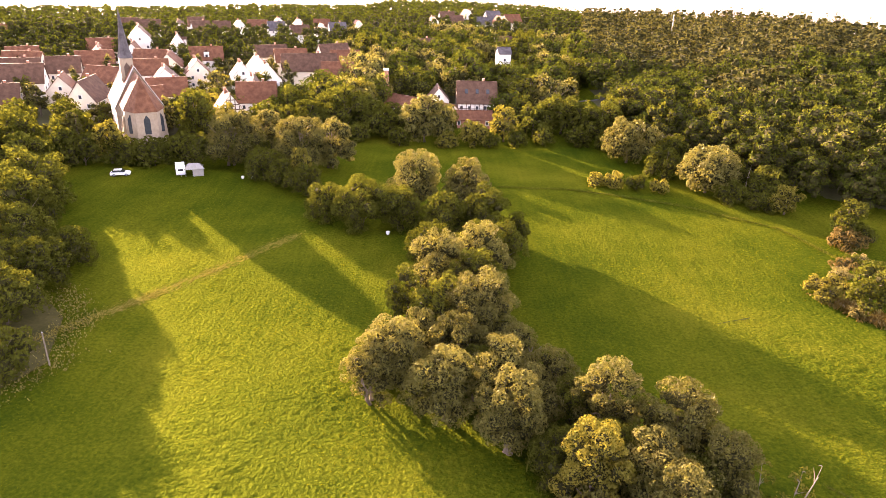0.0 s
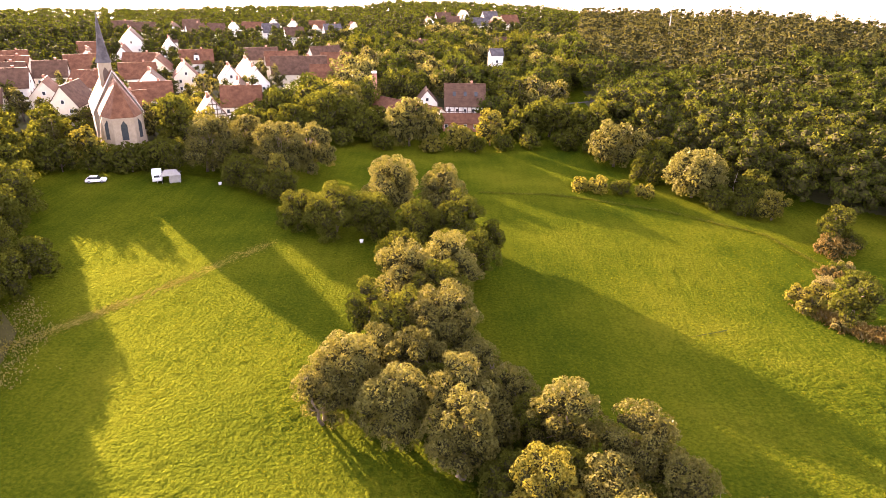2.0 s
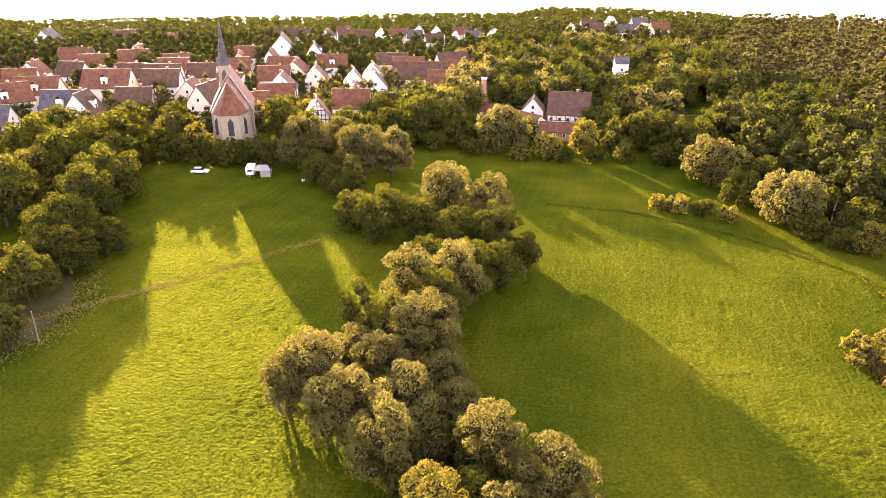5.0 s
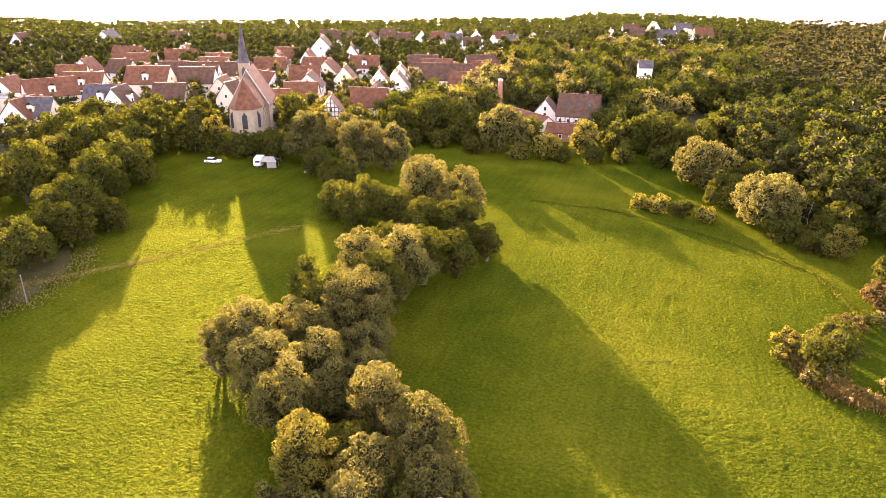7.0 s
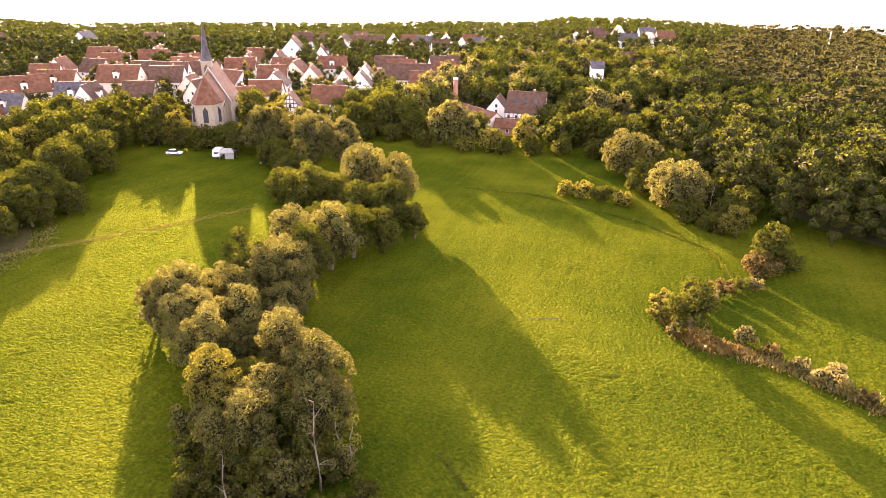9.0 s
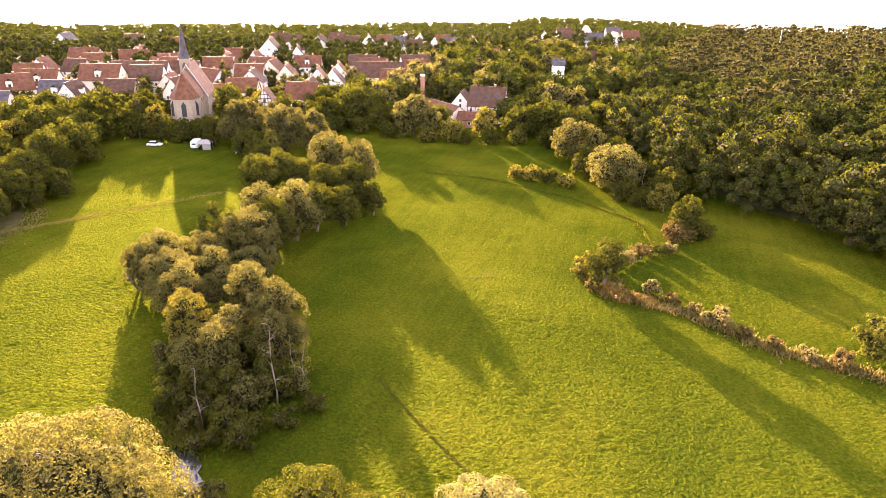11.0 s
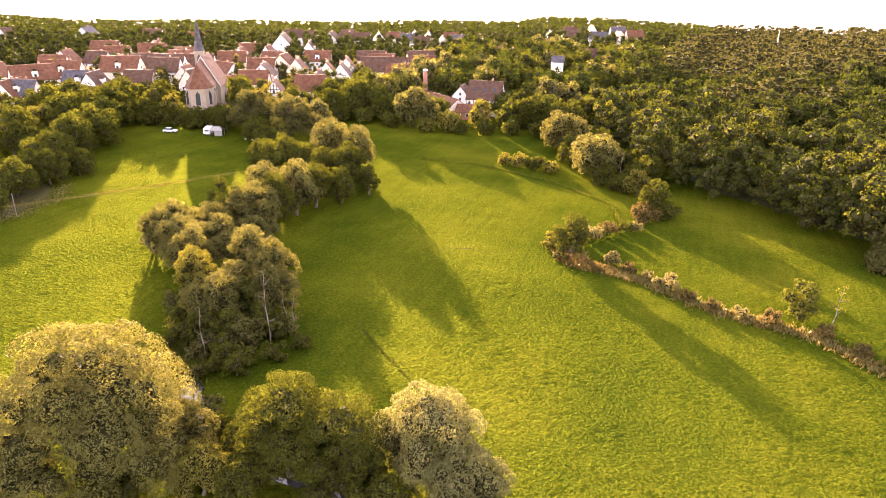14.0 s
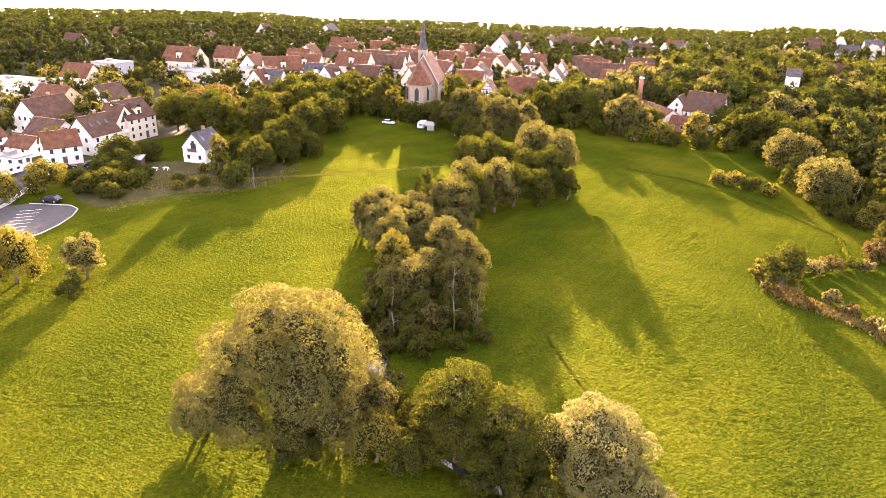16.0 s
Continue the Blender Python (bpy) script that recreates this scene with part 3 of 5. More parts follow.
stream_trees([
    (-15.5, 123.5, 6.8, 10.6, "a", 27, 0.03, 1.15), (-23.0, 126.0, 4.8, 8.4, "a", 28, 0.03, 1.0), (-5.0, 131.0, 6.4, 14.4, "w", 29, 0.16, 1.0), (5.2, 125.4, 5.3, 14.4, "w", 30, 0.12, 1.0), (7.2, 121.4, 3.0, 5.4, "a", 58, 0.02, 1.0), (0.5, 124.5, 3.8, 6.6, "a", 59, 0.02, 1.0), (-8.0, 122.0, 5.2, 9.4, "a", 31, 0.03, 1.0), (11.0, 104.5, 3.8, 9.2, "a", 53, 0.03, 1.0), (-1.5, 104.0, 4.4, 9.2, "a", 54, 0.03, 1.0)], True)
stream_trees([
    (-52.6, 164.5, 7.0, 12.5, "w", 33, 0.04, 1.0), (-35.0, 160.0, 6.8, 13.0, "w", 34, 0.04, 1.0), (-27.5, 164.0, 5.4, 12.0, "w", 35, 0.04, 1.0), (-46.0, 173.0, 5.0, 12.0, "w", 36, 0.04, 1.0), (-42.0, 152.5, 5.0, 7.0, "a", 37, 0.02, 1.0), (-60.0, 161.0, 4.0, 8.0, "a", 38, 0.03, 1.0), (-30.0, 142.0, 4.0, 6.5, "a", 39, 0.03, 1.0), (-36.0, 147.0, 3.6, 6.0, "a", 40, 0.03, 1.0)])
tree("poplar_tree", -32.0, 148.5, 2.2, 9.5, M_YELLOW, "slim upright pale green tree at the meadow's edge", 41, 0.02, 18, 0.3, 6.5, 0.8)

tree("poplar_tree", -64.8, 73.0, 3.0, 11.0, M_YELLOW, "slim tall yellow-green tree beside the small white house", 79, 0.02, 20, 0.26, 7.5, 0.8, exact=True)

# meadow edge towards the houses, and along the woods
G_EDGE = "trees along the meadow's edge"


def edge_trees(rows):
    """Trees and bushes round the meadow: place, crown radius, height, kind, seed."""
    for x, y, r, top, kind, seed in rows:
        mat = {"w": M_WILLOW, "a": M_ALDER, "y": M_YELLOW, "r": M_RUST, "o": M_YELLOW}[kind]
        what = {"w": "rounded pale willow at the meadow's edge", "a": "dense dark green tree at the meadow's edge", "y": "sunlit yellow-green tree at the meadow's edge", "r": "rust-tinged bushy tree at the meadow's edge", "o": "small orange-leaved street tree beside the car park"}[kind]
        small = top < 5.5
        away = min(math.hypot(x - 80, y + 27), math.hypot(x - 30, y - 5))
        leaf, thick = (0.2, 8.5) if away < 140 else (0.29, 4.6) if away < 175 else (0.4, 2.6)
        if small:
            what = {"a": "low dark green bush on rough grass", "y": "low pale shrub on rough grass", "r": "rusty red bush on rough grass"}[kind]
        tree("bush" if small else "broadleaf_tree", x, y, r, top, mat, what, seed, 0.03, 16 if r < 5 else 18, leaf, thick, cores=16, fill=0.6, lump=0.43 if r < 5 else 0.36, group=G_EDGE, category="bush" if small else "tree")


edge_trees([
    (-91.5, 140.5, 6.4, 12.5, "a", 61), (-75.5, 113, 6.8, 11.5, "a", 62), (-64, 91, 5.0, 8.5, "a", 63), (-105, 160, 7, 13, "a", 65), (-82, 127, 7.2, 12, "a", 66), (-101, 134, 7.5, 14, "a", 67), (-70, 100, 6.6, 9.5, "a", 68), (-62, 101, 4, 6.2, "a", 69), (-102, 124, 6.5, 11, "y", 70), (-106, 100, 8.5, 14, "a", 71), (-114, 108, 8.0, 13.5, "r", 72), (-97, 96, 7.5, 13.5, "a", 73), (-92, 108, 7.5, 14, "a", 74), (-118, 96, 6.5, 12.5, "a", 75), (-62, 92, 5, 8, "a", 76)])
edge_trees([
    (-70, 84, 4.0, 7.5, "a", 77), (-60.5, 81.5, 4.6, 8.2, "a", 78), (-52.5, 69.0, 3.4, 6.0, "a", 80), (-58.5, 71.0, 2.4, 4.0, "a", 81), (-27.8, 19.6, 3.4, 8.0, "w", 82), (-35.0, 11.5, 5.2, 9.0, "y", 83), (-82.6, 38.1, 4.0, 7.0, "y", 84), (-80.0, 28.5, 3.2, 6.5, "o", 85), (-93.0, 62.0, 4.2, 7.5, "a", 86), (-86, 58, 3.6, 5.5, "a", 87), (-80, 53, 3.0, 4.2, "a", 88), (-74, 48, 3.4, 4.6, "a", 89), (-68, 45, 2.4, 3.2, "a", 90), (-74, 58, 2.2, 3.4, "a", 91)])
edge_trees([
    (-48.7, 165.0, 4, 8, "a", 92), (-120, 146, 7, 13, "a", 93), (-93, 161, 5, 8, "a", 94), (-78.5, 161.5, 4.0, 6.6, "a", 95), (-66.5, 180, 6.2, 16.5, "a", 96), (-82.5, 162.5, 3.4, 12.0, "y", 97), (-96, 172, 4.6, 12.0, "a", 181), (-101, 180, 5.5, 12.5, "a", 98), (-110, 171, 6, 13, "a", 180), (-130, 165, 6, 12, "a", 99), (-71.5, 161.5, 4.2, 6.4, "a", 100), (-65, 164.5, 4.2, 7.2, "a", 101), (-88, 160, 4.2, 7.5, "a", 182), (-60, 183, 5, 11, "y", 183), (-97, 150, 6.5, 13.5, "a", 140)])
edge_trees([
    (-104, 146, 6.5, 14.5, "a", 141), (-5.0, 193, 7.5, 12.5, "w", 102), (9.5, 190, 4.0, 7.0, "y", 103), (18.5, 196, 4.0, 10.5, "y", 104), (37.5, 208, 7.2, 11.5, "a", 105), (-18, 198, 5.5, 8.5, "a", 106), (-30, 202, 8, 13, "a", 107), (-27, 219, 5, 15, "y", 108), (28, 203, 5.5, 9.5, "a", 109), (48, 198, 6, 11.5, "a", 110), (-14, 205, 4.5, 8.0, "a", 111), (25, 213, 4.5, 10, "a", 112), (54, 208, 5.5, 12.5, "a", 113), (-40, 196, 6, 10, "a", 114), (-50, 188, 6, 11, "a", 115)])
edge_trees([
    (-48, 210, 6, 11, "a", 116), (-72, 206, 5, 9, "y", 117), (0, 203, 4.5, 8.0, "a", 150), (33, 207, 5, 11.5, "a", 152), (43, 204, 5, 11.5, "a", 153), (-24, 207, 5, 11.5, "a", 154), (-33, 190, 3.5, 5, "a", 155), (-24, 192, 3.5, 5.2, "a", 156), (-12, 188, 3, 4.5, "a", 157), (2, 187, 3, 4, "y", 158), (14, 188, 2.6, 4, "a", 159), (22, 190, 3, 4.5, "a", 160), (30, 193, 3.5, 5, "a", 161), (40, 193, 3.5, 5, "a", 162), (47, 188, 3, 5, "a", 163)])
edge_trees([
    (52, 182, 3, 5, "a", 164), (-97, 64.5, 3.2, 5.0, "a", 165), (-85.6, 53.8, 3.2, 4.6, "a", 166), (-74.5, 43.8, 3.2, 3.4, "a", 167), (-70.5, 53.5, 3.0, 3.4, "a", 168), (-84.3, 45.5, 2.6, 2.6, "a", 169), (-84.4, 58.8, 2.8, 3.8, "a", 170), (-61.5, 58.7, 1.4, 2.0, "y", 171), (-60.8, 62.3, 1.3, 2.2, "a", 172), (-58.8, 64.4, 1.4, 2.4, "a", 173), (-90.5, 57, 3, 4.2, "a", 174), (-79, 47.5, 2.6, 2.8, "y", 175), (-66, 46, 2.0, 2.2, "a", 176), (-91, 70, 3, 5, "a", 177), (-70, 72, 1.6, 2.0, "y", 178)])
edge_trees([
    (-66.5, 62, 1.5, 2.0, "a", 179), (50.3, 176, 6.8, 11.5, "w", 120), (62.9, 151, 7.0, 10.5, "w", 121), (56, 162, 5, 7, "a", 122), (75.1, 137, 2.8, 6.5, "y", 123), (79.5, 121.5, 3.0, 9.0, "a", 124), (78, 118, 2.8, 3.4, "r", 125), (66, 144, 3.4, 4.0, "a", 126), (70.5, 139, 3.0, 3.6, "a", 127), (82, 121, 2.8, 3.4, "a", 128), (41.5, 153.5, 2.6, 3.0, "y", 129), (46.5, 152, 2.6, 3.2, "a", 130), (51.5, 150, 2.4, 2.8, "y", 131), (37.5, 154.5, 2.0, 2.6, "y", 132), (66.2, 90.3, 3.4, 9.2, "a", 133)])
edge_trees([
    (103.5, 78.5, 2.6, 6.4, "a", 134), (66, 163, 4.2, 6.8, "a", 191), (71.5, 157, 4.0, 6.0, "a", 192), (61, 173, 4.4, 8.0, "a", 193), (77, 150, 4.0, 6.5, "a", 194), (73, 146, 3.2, 4.4, "a", 195)])


def spruce(x, y, r, top, seed, label="slim dark spruce between the church and the meadow", group="spruces before the church"):
    """A slim conifer: drooping whorls that narrow to a leader."""
    rng = np.random.default_rng(seed)
    t = thing("spruce_tree", pose(x, y, float(land(x, y)), 0, 0, seed * 37), label, "tree", group)
    lobes = []
    n = 9
    for k in range(n):
        f = k / (n - 1)
        q = r * (1 - f) ** 0.8 + 0.15
        for i in range(5 if k < n - 2 else 2):
            a = i * math.tau / 5 + k * 0.7
            lobes.append((0.55 * q * math.cos(a), 0.55 * q * math.sin(a), 1.2 + f * (top - 1.6), q * 0.55 + 0.12))
    part_mesh("crown", quads_mesh("crown", leaves(rng, lobes, 0.3, 5.0, 0.5, 0.9, 14), M_PINE), t)
    part_mesh("trunk", trunk_mesh(rng, top * 0.9, 0.2, 4, r * 0.6, 0.1), t)


for x, y, r, top, seed in [(-98, 153, 2.6, 15.5, 201), (-104, 160, 2.6, 15, 202), (-95, 168, 2.3, 13, 203), (-92, 166, 2.2, 13, 204), (-113, 158, 2.6, 15, 205)]:
    spruce(x, y, r, top, seed)
spruce(121.5, 105.5, 3.4, 13.5, 206, "tall pale green conifer at the forest's edge", "conifers of the forest")


# ---- woods on the rising ground ----
def wood_template(rng, quads, size, kind):
    """Leaf sprays of one forest tree about 13 m high and 7 m wide, foot at the origin: pine, edge (leafy to the ground) or crown."""
    if kind == "pine":
        lobes = [(0, 0, 13.0, 0.9), (0, 0, 11.4, 1.5), (0, 0, 9.0, 2.0), (0, 0, 5.6, 1.9), (0, 0, 2.4, 1.8)]
        for k in range(3):
            a = k * 2.1 + rng.random()
            lobes.append((1.3 * math.cos(a), 1.3 * math.sin(a), 10.2 + rng.normal() * 0.5, 1.1 + 0.3 * rng.random()))
        cores = 4
    elif kind == "far":
        lobes = [(0, 0, 10.6, 2.3), (0.6, 0.3, 7.4, 3.0), (-0.4, 0, 3.4, 2.9)]
        for k in range(3):
            a = k * 2.1 + rng.random()
            lobes.append((1.9 * math.cos(a), 1.9 * math.sin(a), 7.5 + 2.6 * rng.random(), 1.5 + 0.4 * rng.random()))
        cores = 5 if quads > 50 else 2
    elif kind == "edge":
        lobes = crown_lobes(rng, 3.9, 0.4, 13.4, 12, 0.40, 1.0, 0.85, 2)
        cores = 11
    else:
        lobes = crown_lobes(rng, 3.9, 4.5, 13.2, 8, 0.44, 1.0, 0.5, 2)
        cores = 7
    area = sum(4 * math.pi * q[3] ** 2 for q in lobes)
    ball = ROUGH_BALL if kind == "pine" or quads < 50 else BALL
    return leaves(rng, lobes, size, quads / area * 1.9, 0.3, cores=cores, ball=ball, fill={"pine": 0.6, "far": 0.64, "edge": 0.74}.get(kind, 0.66)), cores * len(ball)


def woods(name, spots, mat, label, seed, quads, size, kind="crown", grow=1.0):
    rng = np.random.default_rng(seed)
    kinds = [wood_template(rng, quads, size, kind) for _ in range(7)]
    out, inner = [], []
    for x, y in spots:
        t, n = kinds[int(rng.integers(7))]
        a, s = rng.random() * math.tau, grow * (1 + (0.1 if kind == "far" else 0.25) * rng.uniform(-1, 1))
        c, d = math.cos(a) * s * (0.9 + 0.3 * rng.random()), math.sin(a) * s
        if quads < 50:
            c, d = c * 1.3, d * 1.3
        p = t.copy()
        p[..., 0], p[..., 1] = t[..., 0] * c - t[..., 1] * d + x, t[..., 0] * d + t[..., 1] * c + y
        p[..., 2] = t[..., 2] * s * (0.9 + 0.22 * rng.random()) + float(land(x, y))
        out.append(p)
        # first n quads: cores coloured dark in place of the shade inside
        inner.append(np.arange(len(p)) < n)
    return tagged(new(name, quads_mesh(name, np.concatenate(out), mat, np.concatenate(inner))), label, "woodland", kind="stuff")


def scatter(seed, x0, x1, y0, y1, step, test):
    rng = np.random.default_rng(seed)
    gx, gy = np.meshgrid(np.arange(x0, x1, step), np.arange(y0, y1, step))
    gx = gx.ravel() + rng.uniform(-0.42, 0.42, gx.size) * step
    gy = gy.ravel() + rng.uniform(-0.42, 0.42, gy.size) * step
    k = test(gx, gy)
    return list(zip(gx[k].tolist(), gy[k].tolist()))


def polar(x, y):
    return np.hypot(x - 40, y), np.degrees(np.arctan2(y, x - 40))


def ridge_far(az):
    return 450 + 210 * smooth01((az - 68) / 22)


def in_clearing(x, y):
    """The shaded meadow between the mill and the forest."""
    return ((x - 53) / 12) ** 2 + ((y - 247) / 24) ** 2 < 1


def in_wood(x, y):
    return in_ring(WOOD_RING, x, y) & ~in_clearing(x, y) & (np.hypot(x - 50, y) >= 215) & (polar(x, y)[0] < ridge_far(polar(x, y)[1]) + 15) & (y > 0.72 * x)


def pines_from(x, y):
    """Where the pines of the upper slope take over from the broadleaved trees, along a wavering line."""
    return polar(x, y)[0] > 300 + 45 * np.sin(x * 0.043) + 30 * np.sin(y * 0.071 + 1.0)


near_wood = scatter(11, 30, 330, 20, 420, 5.6, lambda x, y: in_ring(WOOD_RING, x, y) & ~in_clearing(x, y) & (np.hypot(x - 50, y) < 215) & (y > 0.55 * x))
mid_wood = scatter(12, 30, 460, 60, 560, 6.4, lambda x, y: in_wood(x, y) & ~pines_from(x, y))
high_wood = scatter(17, 30, 460, 60, 640, 5.1, lambda x, y: in_wood(x, y) & pines_from(x, y))
rng = np.random.default_rng(5)
aside = rng.random(len(near_wood)) < 0.3
woods("wood_edge", [q for q, k in zip(near_wood, aside) if not k], M_WOOD_LEAF, "dense dark green broadleaved forest edge beside the meadow", 21, 520, 0.29, "edge")
woods("light_wood", [q for q, k in zip(near_wood, aside) if k], M_ALDER, "lighter green broadleaved trees in the forest edge", 26, 520, 0.29, "edge", 1.04)
woods("broadleaf_wood", mid_wood, M_WOOD_LEAF, "broadleaved forest on the gentle hillside", 22, 300, 0.36)
woods("pine_wood", high_wood, M_PINE, "brownish pine forest covering the hill", 23, 48, 0.46, "pine")


# ---- buildings ----
WINDOW_CACHE = {}


def window_meshes(w, h):
    key = (round(w, 2), round(h, 2))
    if key not in WINDOW_CACHE:
        b = 0.1
        s = Solid().box(-w / 2, -0.05, 0, w / 2, 0.03, h)
        g = Solid().box(-w / 2 + b, -0.075, b, w / 2 - b, -0.04, h - b)
        WINDOW_CACHE[key] = s.mesh("window", M_FRAME), g.mesh("pane", M_GLASS)
    return WINDOW_CACHE[key]


def add_window(parent, m, w, h):
    f, g = window_meshes(w, h)
    o = part_mesh("window", f, parent, "", m)
    part_mesh("pane", g, o, "dark glass pane")


def house(x, y, rot, L, W, eave, ridge, wall, roof, label, rows=2, cols=3, gcols=2, chimney=True, name="house", skylights=0, dormer=False, timber=False, category="house", hip=0.0, seen=(0.64, -0.77), group=""):
    """A gabled house with its ridge along its own x axis."""
    z0 = float(land(x, y))
    t = thing(name, pose(x, y, z0, 0, 0, rot), label, category, group)
    a, b = L / 2, W / 2
    s = Solid()
    n0 = len(s.v)
    s.hull([(-a, -b, -0.5), (a, -b, -0.5), (a, b, -0.5), (-a, b, -0.5)], [(-a, -b, eave), (a, -b, eave), (a, b, eave), (-a, b, eave)])
    e = ridge - eave
    if hip == 0:
        g = len(s.v)
        s.v += [(-a, -b, eave), (-a, b, eave), (-a, 0, ridge), (a, -b, eave), (a, b, eave), (a, 0, ridge)]
        s.f += [(g, g + 2, g + 1), (g + 3, g + 4, g + 5)]
    part_mesh("wall", s.mesh("wall", wall), t)
    o, th = 0.45, 0.2
    slope = e / b
    drop = o * slope
    r = Solid()
    hx = a + 0.35
    if hip == 0:
        for sg in (-1, 1):
            low = [(-hx, sg * (b + o), eave - drop + 0.02), (hx, sg * (b + o), eave - drop + 0.02), (hx, 0, ridge + 0.02), (-hx, 0, ridge + 0.02)]
            if sg > 0:
                low = low[::-1]
            r.hull(low, [(p[0], p[1], p[2] + th) for p in low])
        r.box(-hx, -0.16, ridge + 0.12, hx, 0.16, ridge + 0.30)
    else:
        k = hip
        low = [(-hx, -b - o, eave - 0.1), (hx, -b - o, eave - 0.1), (hx, b + o, eave - 0.1), (-hx, b + o, eave - 0.1)]
        base = len(r.v)
        r.v += low + [(p[0], p[1], eave + 0.1) for p in low] + [(-a + k, 0, ridge), (a - k, 0, ridge)]
        r.f += [tuple(base + i for i in q) for q in ((3, 2, 1, 0), (0, 1, 5, 4), (1, 2, 6, 5), (2, 3, 7, 6), (3, 0, 4, 7), (4, 5, 9, 8), (6, 7, 8, 9), (5, 6, 9), (7, 4, 8))]
    ro = part_mesh("roof", r.mesh("roof", roof), t)
    c, d = math.cos(radians(rot)), math.sin(radians(rot))

    def faces(nx, ny):
        return (nx * c - ny * d) * seen[0] + (nx * d + ny * c) * seen[1] > -0.1
    ww, wh = 1.05, 1.35
    for sy in (-1, 1):
        if not faces(0, sy):
            continue
        for k in range(rows):
            z = 1.0 + k * (eave - 0.5) / max(rows, 1)
            for i in range(cols):
                px = -a + L * (i + 0.5) / cols
                if k == 0 and i == cols // 2 and rows > 1:
                    dm = Solid().box(-0.55, -0.06, 0, 0.55, 0.04, 2.05).box(-0.65, -0.1, 2.05, 0.65, 0.04, 2.2).mesh("door", M_TIMBER)
                    part_mesh("door", dm, t, "dark wooden door", pose(px, sy * (b + 0.03), 0.1, 0, 0, 0 if sy < 0 else 180))
                else:
                    add_window(t, pose(px, sy * (b + 0.02), z, 0, 0, 0 if sy < 0 else 180), ww, wh)
    if hip == 0:
        for sx in (-1, 1):
            if not faces(sx, 0):
                continue
            for k in range(rows + 1):
                z = 1.0 + k * (eave - 0.5) / max(rows, 1)
                n = gcols if k < rows else max(1, gcols - 1)
                span = W * (1 if k < rows else 0.5)
                if z + wh > ridge - 0.5:
                    continue
                for i in range(n):
                    py = -span / 2 + span * (i + 0.5) / n
                    add_window(t, pose(sx * (a + 0.02), py, z, 0, 0, 90 if sx > 0 else -90), ww, wh)
    if timber:
        for sx in (-1, 1):
            q = Solid()
            xx0, xx1 = (a + 0.01, a + 0.1) if sx > 0 else (-a - 0.1, -a - 0.01)
            for k in range(7):
                z = 2.6 + k * (ridge - 2.9) / 7
                hw = b if z < eave else b * (ridge - z) / e
                q.box(xx0, -hw, z - 0.13, xx1, hw, z + 0.13)
            for i in range(-3, 4):
                yy = i * b / 3.2
                q.box(xx0, yy - 0.12, 2.6, xx1, yy + 0.12, ridge - e * abs(yy) / b - 0.2)
            part_mesh("timber_frame", q.mesh("timber_frame", M_TIMBER), t, "dark timber beams")
        q = Solid()
        for z in (2.7, 4.2, eave - 0.2):
            q.box(-a, -b - 0.1, z - 0.12, a, -b - 0.01, z + 0.12)
        for i in range(10):
            px = -a + L * i / 9
            q.box(px - 0.11, -b - 0.11, 2.7, px + 0.11, -b - 0.01, eave - 0.2)
        part_mesh("timber_frame", q.mesh("timber_frame", M_TIMBER), t, "dark timber beams")
    if chimney:
        px = a * 0.35
        q = Solid().box(px - 0.35, 0.25, ridge - 1.2, px + 0.35, 0.95, ridge + 0.9).box(px - 0.42, 0.18, ridge + 0.9, px + 0.42, 1.02, ridge + 1.02)
        part_mesh("chimney", q.mesh("chimney", M_BRICK), ro, "brick chimney")
    for i in range(skylights):
        px = -a * 0.55 + i * a * 1.1 / max(skylights - 1, 1)
        for sg in ((-1, 1) if faces(0, -1) and faces(0, 1) else ((-1,) if faces(0, -1) else (1,))):
            yy = sg * b * 0.5
            zz = eave + e * 0.5 + th
            q = Solid()
            h2 = 0.55
            q.hull([(px - 0.5, yy - h2, zz - sg * -h2 * slope * 1.0), (px + 0.5, yy - h2, zz + sg * h2 * slope), (px + 0.5, yy + h2, zz - sg * h2 * slope), (px - 0.5, yy + h2, zz - sg * h2 * slope)],
                   [(px - 0.5, yy - h2, zz + sg * h2 * slope + 0.14), (px + 0.5, yy - h2, zz + sg * h2 * slope + 0.14), (px + 0.5, yy + h2, zz - sg * h2 * slope + 0.14), (px - 0.5, yy + h2, zz - sg * h2 * slope + 0.14)])
            part_mesh("skylight", q.mesh("skylight", M_GLASS), ro, "glazed skylight")
    if dormer:
        for sg in (-1, 1):
            if not faces(0, sg):
                continue
            q = Solid()
            y0, y1 = sg * b * 0.82, sg * b * 0.2
            z1 = eave + e * 0.62
            q.hull([(-1.1, y0, eave + e * 0.15), (1.1, y0, eave + e * 0.15), (1.1, y1, eave + e * 0.15), (-1.1, y1, eave + e * 0.15)][::sg * -1 or 1], [(-1.1, y0, z1), (1.1, y0, z1), (1.1, y1, z1), (-1.1, y1, z1)][::sg * -1 or 1])
            dm = part_mesh("dormer", q.mesh("dormer", wall), ro, "plastered dormer")
            g = Solid()
            for sx in (-1, 1):
                lo = [(sx * 1.4, y0 + sg * 0.25, z1 - 0.15), (0, y0 + sg * 0.25, z1 + 1.0), (0, y1, z1 + 1.0), (sx * 1.4, y1, z1 - 0.15)]
                lo = lo if sx * sg > 0 else lo[::-1]
                g.hull(lo, [(p[0], p[1], p[2] + 0.16) for p in lo])
            part_mesh("dormer_roof", g.mesh("dormer_roof", roof), dm)
            add_window_sub(dm, pose(0, y0 + sg * 0.02, eave + e * 0.22, 0, 0, 0 if sg < 0 else 180), 0.95, 1.05)
    return t


